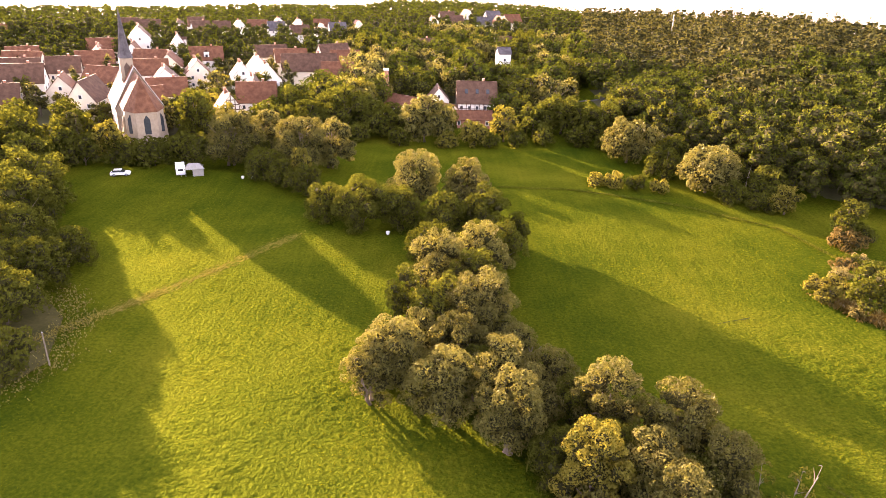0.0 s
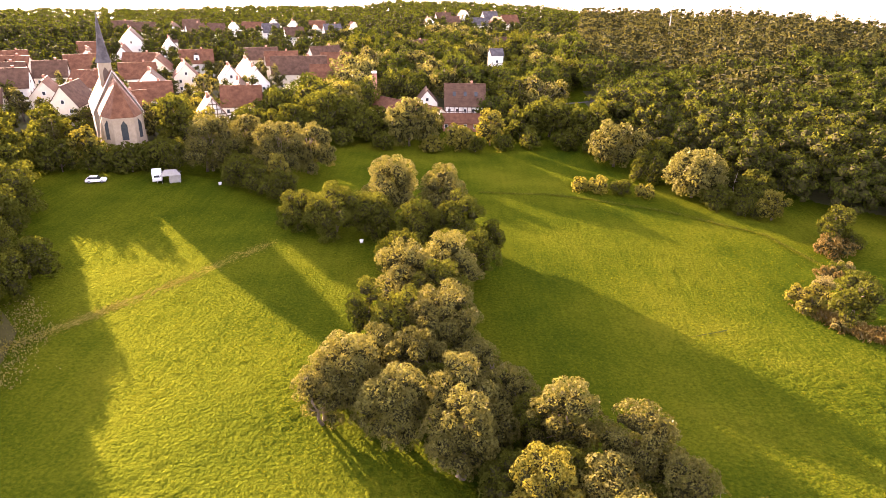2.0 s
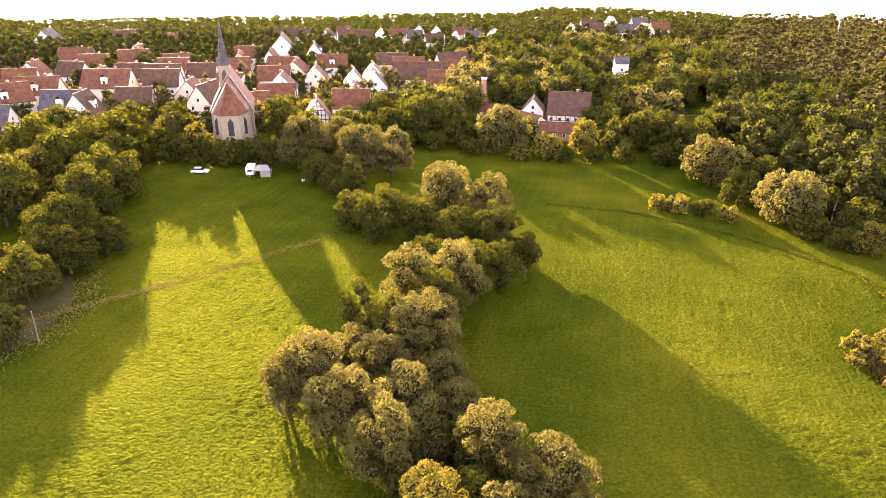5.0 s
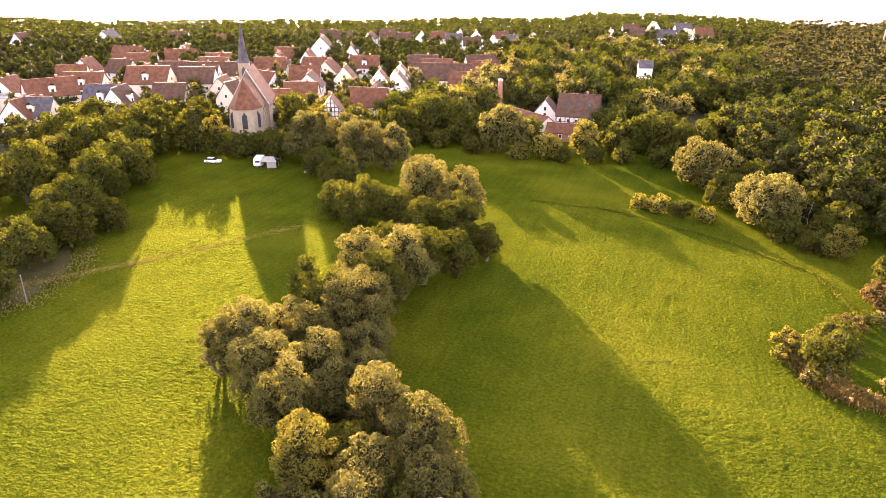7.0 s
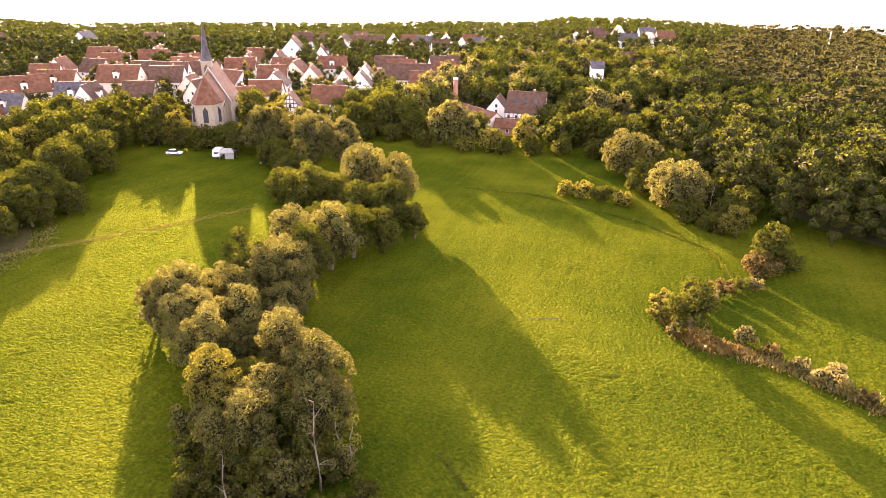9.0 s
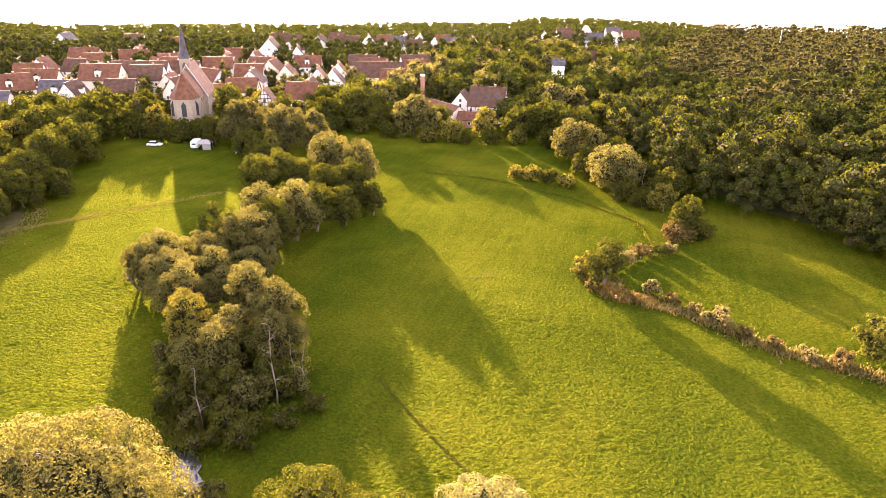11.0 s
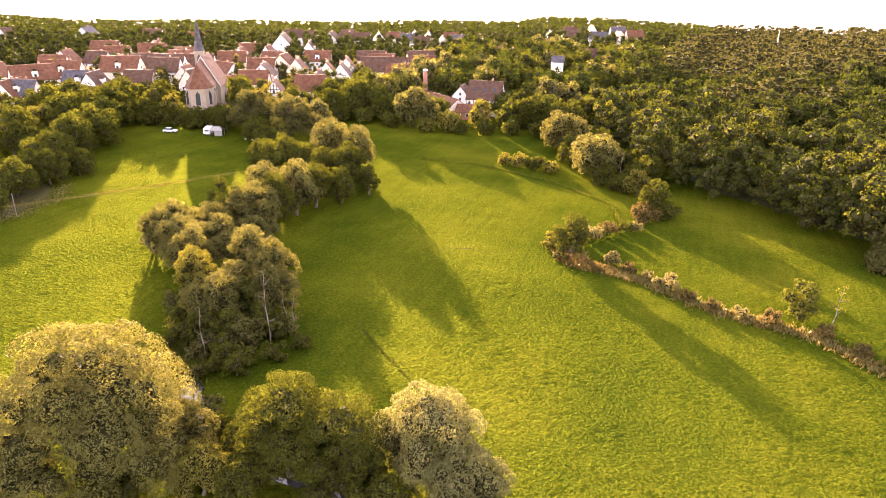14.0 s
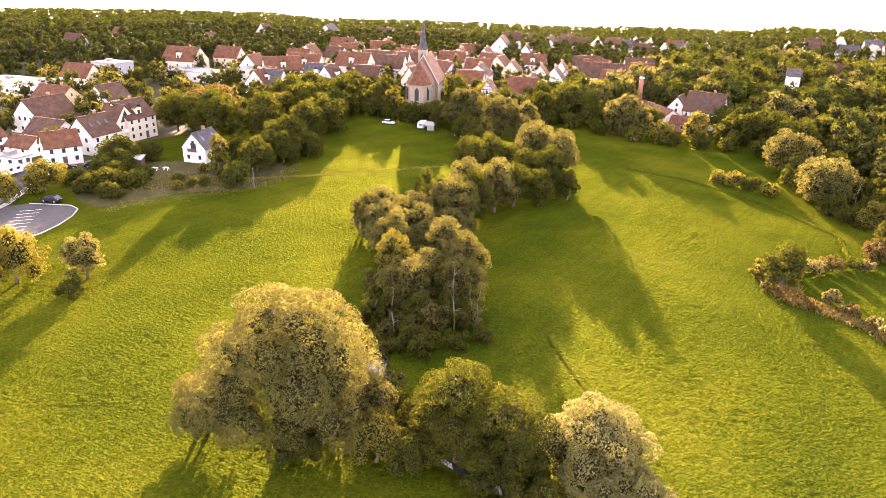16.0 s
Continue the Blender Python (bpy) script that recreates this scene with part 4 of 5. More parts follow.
def add_window_sub(parent, m, w, h):
    s = Solid().box(-w / 2, -0.04, 0, w / 2, 0.03, h)
    part_mesh("pane", s.mesh("pane", M_GLASS), parent, "dark glass pane", m)


def flat_block(x, y, rot, L, W, h, wall, label, cols=5, rows=2):
    t = thing("flat_roofed_building", pose(x, y, float(land(x, y)), 0, 0, rot), label, "building")
    a, b = L / 2, W / 2
    part_mesh("wall", Solid().box(-a, -b, -0.5, a, b, h).mesh("wall", wall), t)
    s = Solid().box(-a - 0.3, -b - 0.3, h, a + 0.3, b + 0.3, h + 0.3)
    s.box(-a * 0.4, -1.2, h + 0.3, -a * 0.4 + 2.2, 1.2, h + 1.3)
    part_mesh("roof", s.mesh("roof", M_FLAT), t)
    for k in range(rows):
        for i in range(cols):
            add_window(t, pose(-a + L * (i + 0.5) / cols, -b - 0.02, 1.0 + k * h / rows, 0, 0, 0), 1.5, 1.3)
        for i in range(2):
            add_window(t, pose(a + 0.02, -b + W * (i + 0.5) / 2, 1.0 + k * h / rows, 0, 0, 90), 1.3, 1.3)
    return t


# houses beside the meadow
G_NEAR = "houses beside the meadow"
home = house(-81.1, 80.0, 111.5, 9.0, 6.9, 4.4, 8.0, M_PLASTER, M_SLATE, "small white plastered house with dark tiled roof and balcony window", 1, 3, 2, skylights=2, group=G_NEAR)
bal = part_mesh("balcony", Solid().box(-5.5, -1.3, 3.2, -4.5, 1.3, 3.35).mesh("balcony", M_CONCRETE), home, "small concrete balcony")
part_mesh("railing", Solid().box(-5.5, -1.3, 3.35, -5.45, 1.3, 4.2).mesh("railing", M_TIMBER), bal, "dark balcony railing")
part_mesh("balcony_door", Solid().box(-4.58, -0.8, 3.36, -4.5, 0.8, 5.5).mesh("balcony_door", M_GLASS), home, "dark glazed balcony door")
house(-106.2, 53.4, 75, 8.6, 7.8, 5.0, 8.4, M_PLASTER, M_RED, "white two-storey house with red tiled roof", 2, 3, 2, group=G_NEAR)
house(-111.8, 65.7, 106, 10, 9, 5.6, 10.2, M_PLASTER, M_BROWN, "tall white house with brown tiled roof and three skylights", 2, 3, 2, skylights=3, group=G_NEAR)
house(-121.0, 81.5, 106, 11.5, 10.5, 6.8, 11.4, M_CREAM, M_BROWN, "large cream apartment house with brown roof and gables", 3, 4, 3, dormer=True, group=G_NEAR)
cross = house(-119.0, 76.6, 16, 7.0, 7.6, 6.6, 11.0, M_CREAM, M_BROWN, "cream cross wing with a glazed gable and brown roof", 2, 2, 2, chimney=False, group=G_NEAR)
part_mesh("gable_glazing", Solid().hull([(3.53, -2.0, 6.2), (3.53, 2.0, 6.2), (3.53, 0, 9.6)], [(3.58, -2.0, 6.2), (3.58, 2.0, 6.2), (3.58, 0, 9.6)]).mesh("gable_glazing", M_GLASS), cross, "dark triangular gable glazing")
part_mesh("balcony", Solid().box(3.5, -2.2, 3.2, 4.6, 2.2, 3.35).box(4.55, -2.2, 3.35, 4.6, 2.2, 4.2).mesh("balcony", M_FRAME), cross, "white railed balcony")
house(-150, 70, 106, 15, 14, 3.6, 10.4, M_PLASTER, M_BROWN, "wide white house under a large brown roof", 1, 4, 4, group=G_NEAR)
house(-132, 63, 16, 12, 9, 3.0, 6.8, M_PLASTER, M_BROWN, "low white wing under a dark brown roof", 1, 3, 2, chimney=False, group=G_NEAR)
house(-176, 86, 16, 14, 10, 5.6, 9.6, M_OCHRE, M_RED, "ochre house with bright red tiled roof and balcony", 2, 4, 2, group=G_NEAR)
house(-165, 99, 106, 11, 10, 5.4, 9.8, M_PLASTER, M_BROWN, "white house with light brown tiled roof", 2, 3, 2, group=G_NEAR)
house(-122, 51.5, 16, 9, 6.5, 2.6, 5.0, M_PLASTER, M_RED, "open-fronted garage building with red tiled roof", 1, 2, 1, chimney=False, name="garage", category="garage", group=G_NEAR)
house(-131, 44, 106, 9, 8, 4.6, 8.0, M_PLASTER, M_RED, "white house with red roof beside the garage", 2, 2, 2, group=G_NEAR)
flat_block(-112, 43.5, 16, 8, 4.5, 2.7, M_PLASTER, "low white flat-roofed annex", 2, 1)
flat_block(-226, 95, 20, 32, 14, 5.0, M_PLASTER, "long white flat-roofed commercial building", 7, 1)
flat_block(-205, 72, 20, 26, 12, 4.0, M_GREYW, "low grey flat-roofed workshop", 6, 1)
flat_block(-232, 138, 15, 14, 11, 8.0, M_GREYW, "blue-grey cubic flat-roofed building", 3, 2)
flat_block(-208, 165, 20, 30, 14, 4.5, M_PLASTER, "low white flat-roofed shop building", 7, 1)
flat_block(-185, 182, 20, 18, 9, 6.0, M_CREAM, "cream flat-roofed block with white eaves", 5, 2)

# the old town
OLD = [(-175.5, 190, 60, 17, 11, 6.5, 12, "c", "n"), (-203, 226, 30, 12, 9, 6, 11, "p", "n"), (-153, 193, 20, 13, 9.5, 5, 11, "p", "s"), (-143, 190, 110, 12, 10, 5, 11.5, "p", "b"), (-162, 226, 20, 17, 13, 7, 13, "c", "n"), (-144.6, 234, 20, 14, 10, 7, 12.5, "p", "b"), (-126.8, 226, 110, 11, 9, 6, 11, "c", "n"), (-143.5, 284, 30, 14, 10, 6, 11, "p", "n"), (-66.6, 259, 112, 12, 9, 6.5, 12, "p", "b")]
OLD += [(-78.8, 268, 112, 10, 8, 6, 11, "p", "n"), (-55, 283, 15, 22, 11, 6.5, 12.5, "c", "b"), (-106, 309, 20, 14, 10, 6, 11, "p", "n"), (-152.4, 350, 112, 16, 13, 8, 15, "p", "b"), (-131, 344, 112, 10, 9, 6, 12, "p", "b"), (-151, 303, 112, 12, 9, 6, 11, "c", "n"), (-138.3, 210, 20, 12, 9, 5, 10, "c", "b"), (-160, 166, 106, 13, 10, 4.5, 10, "p", "n"), (-234.7, 292, 20, 16, 11, 6, 11, "p", "n")]
OLD += [(-298, 342, 112, 16, 12, 7, 13, "p", "s"), (-113.6, 266, 20, 13, 9, 6, 11, "p", "n"), (-98, 273, 112, 12, 9, 6, 11, "c", "n"), (-159, 325, 20, 14, 9, 6, 11, "p", "n"), (-226, 172, 20, 18, 13, 7, 13, "c", "n"), (-196, 190, 112, 12, 10, 5.5, 11, "p", "n"), (-157, 168, 20, 12, 9, 5, 10, "c", "s"), (-177, 208, 20, 15, 10, 6.5, 12, "c", "n"), (-177, 240, 112, 12, 9, 6, 11, "p", "n")]
OLD += [(-155, 250, 20, 14, 10, 6, 12, "p", "b"), (-77, 286, 112, 11, 9, 6, 11, "p", "n"), (-68, 308, 20, 14, 10, 6, 11, "c", "n"), (-222, 118, 20, 14, 10, 5, 10, "c", "n"), (-228, 200, 20, 14, 10, 6, 11, "c", "n"), (-216, 246, 112, 12, 9, 6, 11, "p", "n")]
WALLS = {"p": (M_PLASTER, "white"), "c": (M_CREAM, "cream"), "o": (M_OCHRE, "ochre")}
ROOFS = {"n": (M_RED, "red"), "b": (M_BROWN, "brown"), "s": (M_SLATE, "slate-grey")}
rng = np.random.default_rng(40)
TAKEN = [(q[0], q[1]) for q in OLD] + [(-82, 181), (-75, 170), (-88, 193), (-62.5, 196)]
for x, y in scatter(41, -215, -35, 215, 345, 17.0, lambda x, y: (y > 205 - 0.10 * (x + 60)) & (y < 335 + 0.1 * x)):
    if min(math.hypot(x - a, y - b) for a, b in TAKEN) > 13.5 and not (x > -60 and y < 262):
        TAKEN.append((x, y))
        OLD.append((x, y, 20 + 90 * int(rng.integers(2)) + rng.normal() * 13, 11 + 4 * rng.random(), 8.5 + 2 * rng.random(), 5 + 1.5 * rng.random(), 10 + 2 * rng.random(), "ppc"[int(rng.integers(3))], "nnb"[int(rng.integers(3))]))
for x, y, rot, L, W, ev, rg, wl, rf in OLD:
    house(x, y, rot, L, W, ev, rg, WALLS[wl][0], ROOFS[rf][0], "old town house with %s walls and steep %s tiled roof" % (WALLS[wl][1], ROOFS[rf][1]), 2, 3, 2, dormer=rng.random() < 0.3, group="houses of the old town")
house(-62.5, 196, 115, 9, 7.5, 7.5, 12.6, M_PLASTER, M_RED, "half-timbered town house with red tiled roof", 2, 3, 2, timber=True)

# houses beyond the town
FAR = [(-149.5, 432), (-135.7, 430), (-128, 441), (-118.7, 449), (-85, 414), (-74, 426), (-66.6, 440), (-24, 372), (-7, 465), (7, 471), (26, 468), (39, 480), (-9.8, 354), (32, 373), (-92, 448), (-80, 462), (2, 492), (16.5, 505), (35, 509), (48, 497), (-166, 440), (-180, 430), (-104, 436), (-55, 452), (-196, 436), (-160, 455), (-108, 462), (-240, 380), (-270, 372), (-320, 300), (-345, 260), (-350, 210), (-300, 240), (-330, 170)]
for i, (x, y) in enumerate(FAR):
    wl, rf = "pppc"[i % 4], "bnsb"[(i * 7) % 4]
    house(x, y, 20 + 90 * ((i * 5) % 3 % 2) + rng.normal() * 8, 10 + 3 * rng.random(), 8.5, 5 + rng.random(), 9.5 + 1.5 * rng.random(), WALLS[wl][0], ROOFS[rf][0], "distant detached house with %s walls and %s roof" % (WALLS[wl][1], ROOFS[rf][1]), 2, 2, 2, chimney=i % 2 == 0, group="distant houses")

# the mill and its yard
house(11.5, 228, 2, 13, 11, 6.2, 12.2, M_PLASTER, M_BROWN, "half-timbered mill house with large dark brown tiled roof", 2, 5, 3, timber=True, skylights=3, name="mill_house")
house(-8.5, 226, -40, 32, 9, 3.4, 6.6, M_CREAM, M_RED, "long low mill barn with weathered red tiled roof", 1, 8, 2, chimney=False, name="barn", category="barn")
house(26.3, 301, 12, 5.4, 5.2, 12.2, 14.4, M_PLASTER, M_SLATE, "narrow tall white house with grey roof above the trees", 3, 1, 1, chimney=False, name="tower_house")
house(-1.5, 239, 95, 9, 7, 4.5, 8.6, M_PLASTER, M_BROWN, "small white gabled house behind the mill barn", 2, 2, 1, chimney=False)
house(10, 215.5, 2, 12, 6, 2.8, 5.0, M_BRICK, M_RED, "low brick outbuilding with red roof beside the mill", 1, 4, 1, chimney=False, name="outbuilding", category="outbuilding")


def factory_chimney(x, y, top):
    t = thing("factory_chimney", pose(x, y, float(land(x, y))), "tall tapered red brick factory chimney", "chimney")
    part_mesh("shaft", Solid().tube([(0, 0, -0.5), (0, 0, top * 0.5), (0, 0, top)], [1.25, 1.0, 0.8], 12).mesh("shaft", M_BRICK, True), t)
    part_mesh("cap", Solid().tube([(0, 0, top - 0.7), (0, 0, top - 0.55), (0, 0, top + 0.1)], [0.82, 1.02, 1.0], 12).mesh("cap", M_CONCRETE), t, "pale concrete rim")


factory_chimney(-20.4, 246, 13.0)


def church(x, y, axis):
    """Choir with a five-sided end, higher nave behind it, slim tower with a needle spire."""
    t = thing("church", pose(x, y, float(land(x, y)), 0, 0, axis), "old sandstone church with red tiled roofs and needle spire", "church")
    w, ev, rg = 4.5, 12.6, 20.6
    ring = [(10, -w), (10, w), (0, w), (-4.2, w * 0.55), (-4.2, -w * 0.55), (0, -w)][::-1]
    choir = part_mesh("choir", Solid().hull([(p, q, -0.5) for p, q in ring], [(p, q, ev) for p, q in ring]).mesh("choir", M_STONE), t)
    s = Solid()
    big = [(10, -w - 0.4), (10, w + 0.4), (0, w + 0.4), (-4.6, w * 0.6), (-4.6, -w * 0.6), (0, -w - 0.4)]
    b = len(s.v)
    s.v += [(p, q, ev - 0.1) for p, q in big] + [(0.5, 0, rg), (10, 0, rg)]
    s.f += [(b, b + 1, b + 2, b + 3, b + 4, b + 5)[::-1], (b + 1, b + 2, b + 6, b + 7)[::-1], (b + 2, b + 3, b + 6)[::-1], (b + 3, b + 4, b + 6)[::-1], (b + 4, b + 5, b + 6)[::-1], (b + 5, b, b + 7, b + 6)[::-1], (b, b + 1, b + 7)[::-1]]
    part_mesh("choir_roof", s.mesh("choir_roof", M_RED), t)
    nw, ne, nr, n1 = 5.8, 11.2, 21.2, 30
    n = Solid().hull([(10, -nw, -0.5), (n1, -nw, -0.5), (n1, nw, -0.5), (10, nw, -0.5)], [(10, -nw, ne), (n1, -nw, ne), (n1, nw, ne), (10, nw, ne)])
    n.hull([(10, -nw, ne), (10, nw, ne), (10, 0, nr)], [(10.7, -nw, ne), (10.7, nw, ne), (10.7, 0, nr)])
    n.hull([(n1 - 0.6, -nw, ne), (n1 - 0.6, nw, ne), (n1 - 0.6, 0, nr)], [(n1, -nw, ne), (n1, nw, ne), (n1, 0, nr)])
    part_mesh("nave", n.mesh("nave", M_STONE), t)
    g = Solid()
    for sg in (-1, 1):
        lo = [(10.3, sg * (nw + 0.4), ne - 0.4), (n1 + 0.3, sg * (nw + 0.4), ne - 0.4), (n1 + 0.3, 0, nr + 0.1), (10.3, 0, nr + 0.1)]
        lo = lo if sg < 0 else lo[::-1]
        g.hull(lo, [(p[0], p[1], p[2] + 0.25) for p in lo])
    part_mesh("nave_roof", g.mesh("nave_roof", M_RED), t)
    cop = Solid()
    for sg in (-1, 1):
        lo = [(9.7, sg * (nw + 0.3), ne - 0.2), (10.3, sg * (nw + 0.3), ne - 0.2), (10.3, 0, nr + 0.4), (9.7, 0, nr + 0.4)]
        lo = lo if sg < 0 else lo[::-1]
        cop.hull(lo, [(p[0], p[1], p[2] + 0.35) for p in lo])
    part_mesh("gable_coping", cop.mesh("gable_coping", M_CONCRETE), t, "pale stone coping")
    for sy in (-1, 1):
        for k in range(2):
            bt = Solid().hull([(2.0 + 4 * k, sy * w, -0.5), (3.0 + 4 * k, sy * w, -0.5), (3.0 + 4 * k, sy * (w + 1.3), -0.5), (2.0 + 4 * k, sy * (w + 1.3), -0.5)][::-sy], [(2.0 + 4 * k, sy * w, 11.5), (3.0 + 4 * k, sy * w, 11.5), (3.0 + 4 * k, sy * (w + 0.5), 10.2), (2.0 + 4 * k, sy * (w + 0.5), 10.2)][::-sy])
            part_mesh("buttress", bt.mesh("buttress", M_STONE), t)
    lancet = Solid().hull([(-0.75, -0.08, 0), (0.75, -0.08, 0), (0.75, -0.08, 3.6), (0, -0.08, 4.8), (-0.75, -0.08, 3.6)], [(-0.75, 0.05, 0), (0.75, 0.05, 0), (0.75, 0.05, 3.6), (0, 0.05, 4.8), (-0.75, 0.05, 3.6)]).mesh("lancet_window", M_GLASS)
    a = math.degrees(math.atan2(4.2, w * 0.45))
    for m in (pose(-4.23, 0, 7.0, 0, 0, -90), pose(-2.12, -w * 0.777, 7.0, 0, 0, -a), pose(-2.12, w * 0.777, 7.0, 0, 0, 180 + a), pose(4.5, -w - 0.03, 7.0), pose(8.2, -w - 0.03, 7.0), pose(4.5, w + 0.03, 7.0, 0, 0, 180), pose(8.2, w + 0.03, 7.0, 0, 0, 180)):
        part_mesh("lancet_window", lancet, t, "tall pointed church window", m)
    tx, ty, h, k = 16.6, 1.2, 23.2, 1.6
    tower = part_mesh("tower", Solid().box(tx - k, ty - k, -0.5, tx + k, ty + k, h).box(tx - k - 0.25, ty - k - 0.25, h - 5.6, tx + k + 0.25, ty + k + 0.25, h - 5.2).mesh("tower", M_STONE), t)
    for m in (pose(tx - k - 0.04, ty, h - 4.6, 0, 0, -90), pose(tx, ty - k - 0.04, h - 4.6)):
        part_mesh("belfry_window", Solid().hull([(-0.7, -0.06, 0), (0.7, -0.06, 0), (0.7, -0.06, 2.4), (0, -0.06, 3.6), (-0.7, -0.06, 2.4)], [(-0.7, 0.05, 0), (0.7, 0.05, 0), (0.7, 0.05, 2.4), (0, 0.05, 3.6), (-0.7, 0.05, 2.4)]).mesh("belfry_window", M_TIMBER), tower, "louvred belfry opening", m)
    sp = Solid().tube([(tx, ty, h), (tx, ty, h + 2.2), (tx, ty, h + 5.5), (tx, ty, h + 12.4)], [2.0, 1.35, 0.9, 0.06], 8).mesh("spire", M_SLATE)
    spire = part_mesh("spire", sp, tower, "slender dark spire")
    return t


church(-75.6, 168.8, 119)


# ---- trees between the houses, and the wooded ridge behind ----
BUILT = TAKEN + [(q[0], q[1]) for q in FAR] + [(11.5, 228), (-8.5, 226), (-16, 232), (0, 219), (-1.5, 239), (10, 215.5), (-81, 80), (-104.6, 55.4), (-111.8, 65.7), (-119.5, 82.5), (-150, 70), (-132, 63), (-176, 86), (-165, 99), (-122, 51.5), (-131, 44), (-226, 95), (-205, 72), (-232, 138), (-208, 165), (-185, 182), (-236, 100), (-216, 90), (-218, 162), (-198, 168), (-20.4, 246), (26.3, 301)]
BX, BY = np.array([q[0] for q in BUILT]), np.array([q[1] for q in BUILT])


def clear_of_houses(x, y, gap, front):
    """Away from every house, and further on the side that faces the meadow."""
    dx, dy = x[:, None] - BX[None], y[:, None] - BY[None]
    ahead = dx * 0.30 - dy * 0.95
    side = np.abs(dx * 0.95 + dy * 0.30)
    return (np.hypot(dx, dy).min(axis=1) > gap) & ~((ahead > 0) & (ahead < front) & (side < 6.0)).any(axis=1)


def far_test(x, y):
    d, az = polar(x, y)
    return (d > 255) & (d < ridge_far(az) + 10) & (az > 72) & (az < 172) & ~in_ring(WOOD_RING, x, y) & ((x > -50) | (d > 330)) & clear_of_houses(x, y, 8.0, 24.0)


FAR_SPOTS = scatter(13, -700, 160, 60, 760, 9.6, lambda x, y: far_test(x, y) & (polar(x, y)[0] < 480))
RIDGE_SPOTS = scatter(16, -700, 160, 60, 760, 7.0, lambda x, y: far_test(x, y) & (polar(x, y)[0] >= 480))


def mill_trees(x, y):
    """The belt of big trees between the mill and the outlying houses."""
    d, az = polar(x, y)
    return (d > 222) & (d < 400) & (x > -50) & ~in_ring(WOOD_RING, x, y) & ~in_clearing(x, y) & clear_of_houses(x, y, 10.0, 16.0)


FAR_SPOTS = [q for q in FAR_SPOTS if not (q[0] > -50 and math.hypot(q[0] - 40, q[1]) < 400)]
BIG = [tree("old_tree", 300 + 30 * k, -960, 6.6 + 0.7 * (k % 3), 12.5 + 0.8 * (k % 4), [M_WOOD_LEAF, M_ALDER, M_WILLOW, M_WOOD_LEAF, M_ALDER][k], ["big dark green tree behind the mill", "big rounded green tree behind the mill", "big pale tree with a lit rounded crown behind the mill", "big deep green tree among outlying gardens", "tall green tree among outlying gardens"][k], 330 + k, 0.03, 13, 0.46, 1.3, subs=3, cores=10, lump=0.42, group="big trees behind the mill") for k in range(5)]
rng = np.random.default_rng(78)
for i, (x, y) in enumerate(scatter(15, -50, 130, 215, 420, 11.8, mill_trees)):
    s = 0.8 + 0.35 * rng.random()
    m = pose(x, y, float(land(x, y)), 0, 0, rng.random() * 360) @ Matrix.Diagonal((s, s, s * (0.85 + 0.25 * rng.random()), 1))
    if i < 5:
        BIG[i].matrix_basis = m
    else:
        copy_thing(BIG[int(rng.integers(5))], pose(0, 0, 0)).matrix_basis = m
woods("town_wood", FAR_SPOTS, M_WOOD_LEAF, "thick mixed trees among the outlying houses", 24, 105, 0.54, "far", 0.95)
woods("far_wood", RIDGE_SPOTS, M_WOOD_LEAF, "hazy wooded ridge behind the town", 25, 28, 0.68, "far", 0.76)
SEEDS = [tree("town_tree", 300 + 30 * k, -900, 4.6 + 0.5 * (k % 3), 9.5 + k % 4, [M_ALDER, M_YELLOW, M_ALDER, M_WILLOW, M_ALDER][k], ["dark green tree between the town houses", "yellowing tree between the town houses", "dense green tree between the town houses", "pale green tree between the town houses", "deep green garden tree between the town houses"][k], 300 + k, 0.04, 9, 0.46, 1.3, subs=3, cores=7, group="trees in the town") for k in range(5)]


def town_test(x, y):
    d, az = polar(x, y)
    return (d < 335) & (x < -48) & (x > -330) & (az < 172) & in_ring(TOWN_RING, x, y) & clear_of_houses(x, y, 7.0, 8.5)


rng = np.random.default_rng(77)
TOWN_SPOTS = scatter(14, -330, -48, 60, 330, 10.5, town_test)
for i, (x, y) in enumerate(TOWN_SPOTS):
    m = pose(x, y, float(land(x, y)), 0, 0, rng.random() * 360) @ Matrix.Diagonal((*([0.6 + 0.4 * rng.random()] * 2), 0.55 + 0.4 * rng.random(), 1))
    if i < 5:
        SEEDS[i].matrix_basis = m
    else:
        copy_thing(SEEDS[int(rng.integers(5))], pose(0, 0, 0)).matrix_basis = m


# ---- car park, road and gardens ----
patch("car_park", [(-54.6, 21), (-55.2, 24.5), (-57.5, 29), (-61, 33.5), (-64.5, 36.4), (-68, 36.6), (-76, 31.5), (-78, 27), (-72, 19), (-66, 12), (-58, 13)], 0.05, M_ASPHALT, "small grey asphalt car park with worn bays", "car park")
KERB = [(-58, 13), (-54.6, 21), (-55.2, 24.5), (-57.5, 29), (-61, 33.5), (-64.5, 36.4), (-68, 36.6), (-76, 31.5)]


def kerb(line):
    s = Solid()
    for (x0, y0), (x1, y1) in zip(line, line[1:]):
        d = math.hypot(x1 - x0, y1 - y0)
        nx, ny = (y1 - y0) / d * 0.09, -(x1 - x0) / d * 0.09
        s.hull([(x0 - nx, y0 - ny, -0.2), (x0 + nx, y0 + ny, -0.2), (x1 + nx, y1 + ny, -0.2), (x1 - nx, y1 - ny, -0.2)], [(x0 - nx, y0 - ny, 0.16), (x0 + nx, y0 + ny, 0.16), (x1 + nx, y1 + ny, 0.16), (x1 - nx, y1 - ny, 0.16)])
    return tagged(new("kerb", s.mesh("kerb", M_CONCRETE)), "pale concrete kerb round the car park", "kerb", kind="structure")


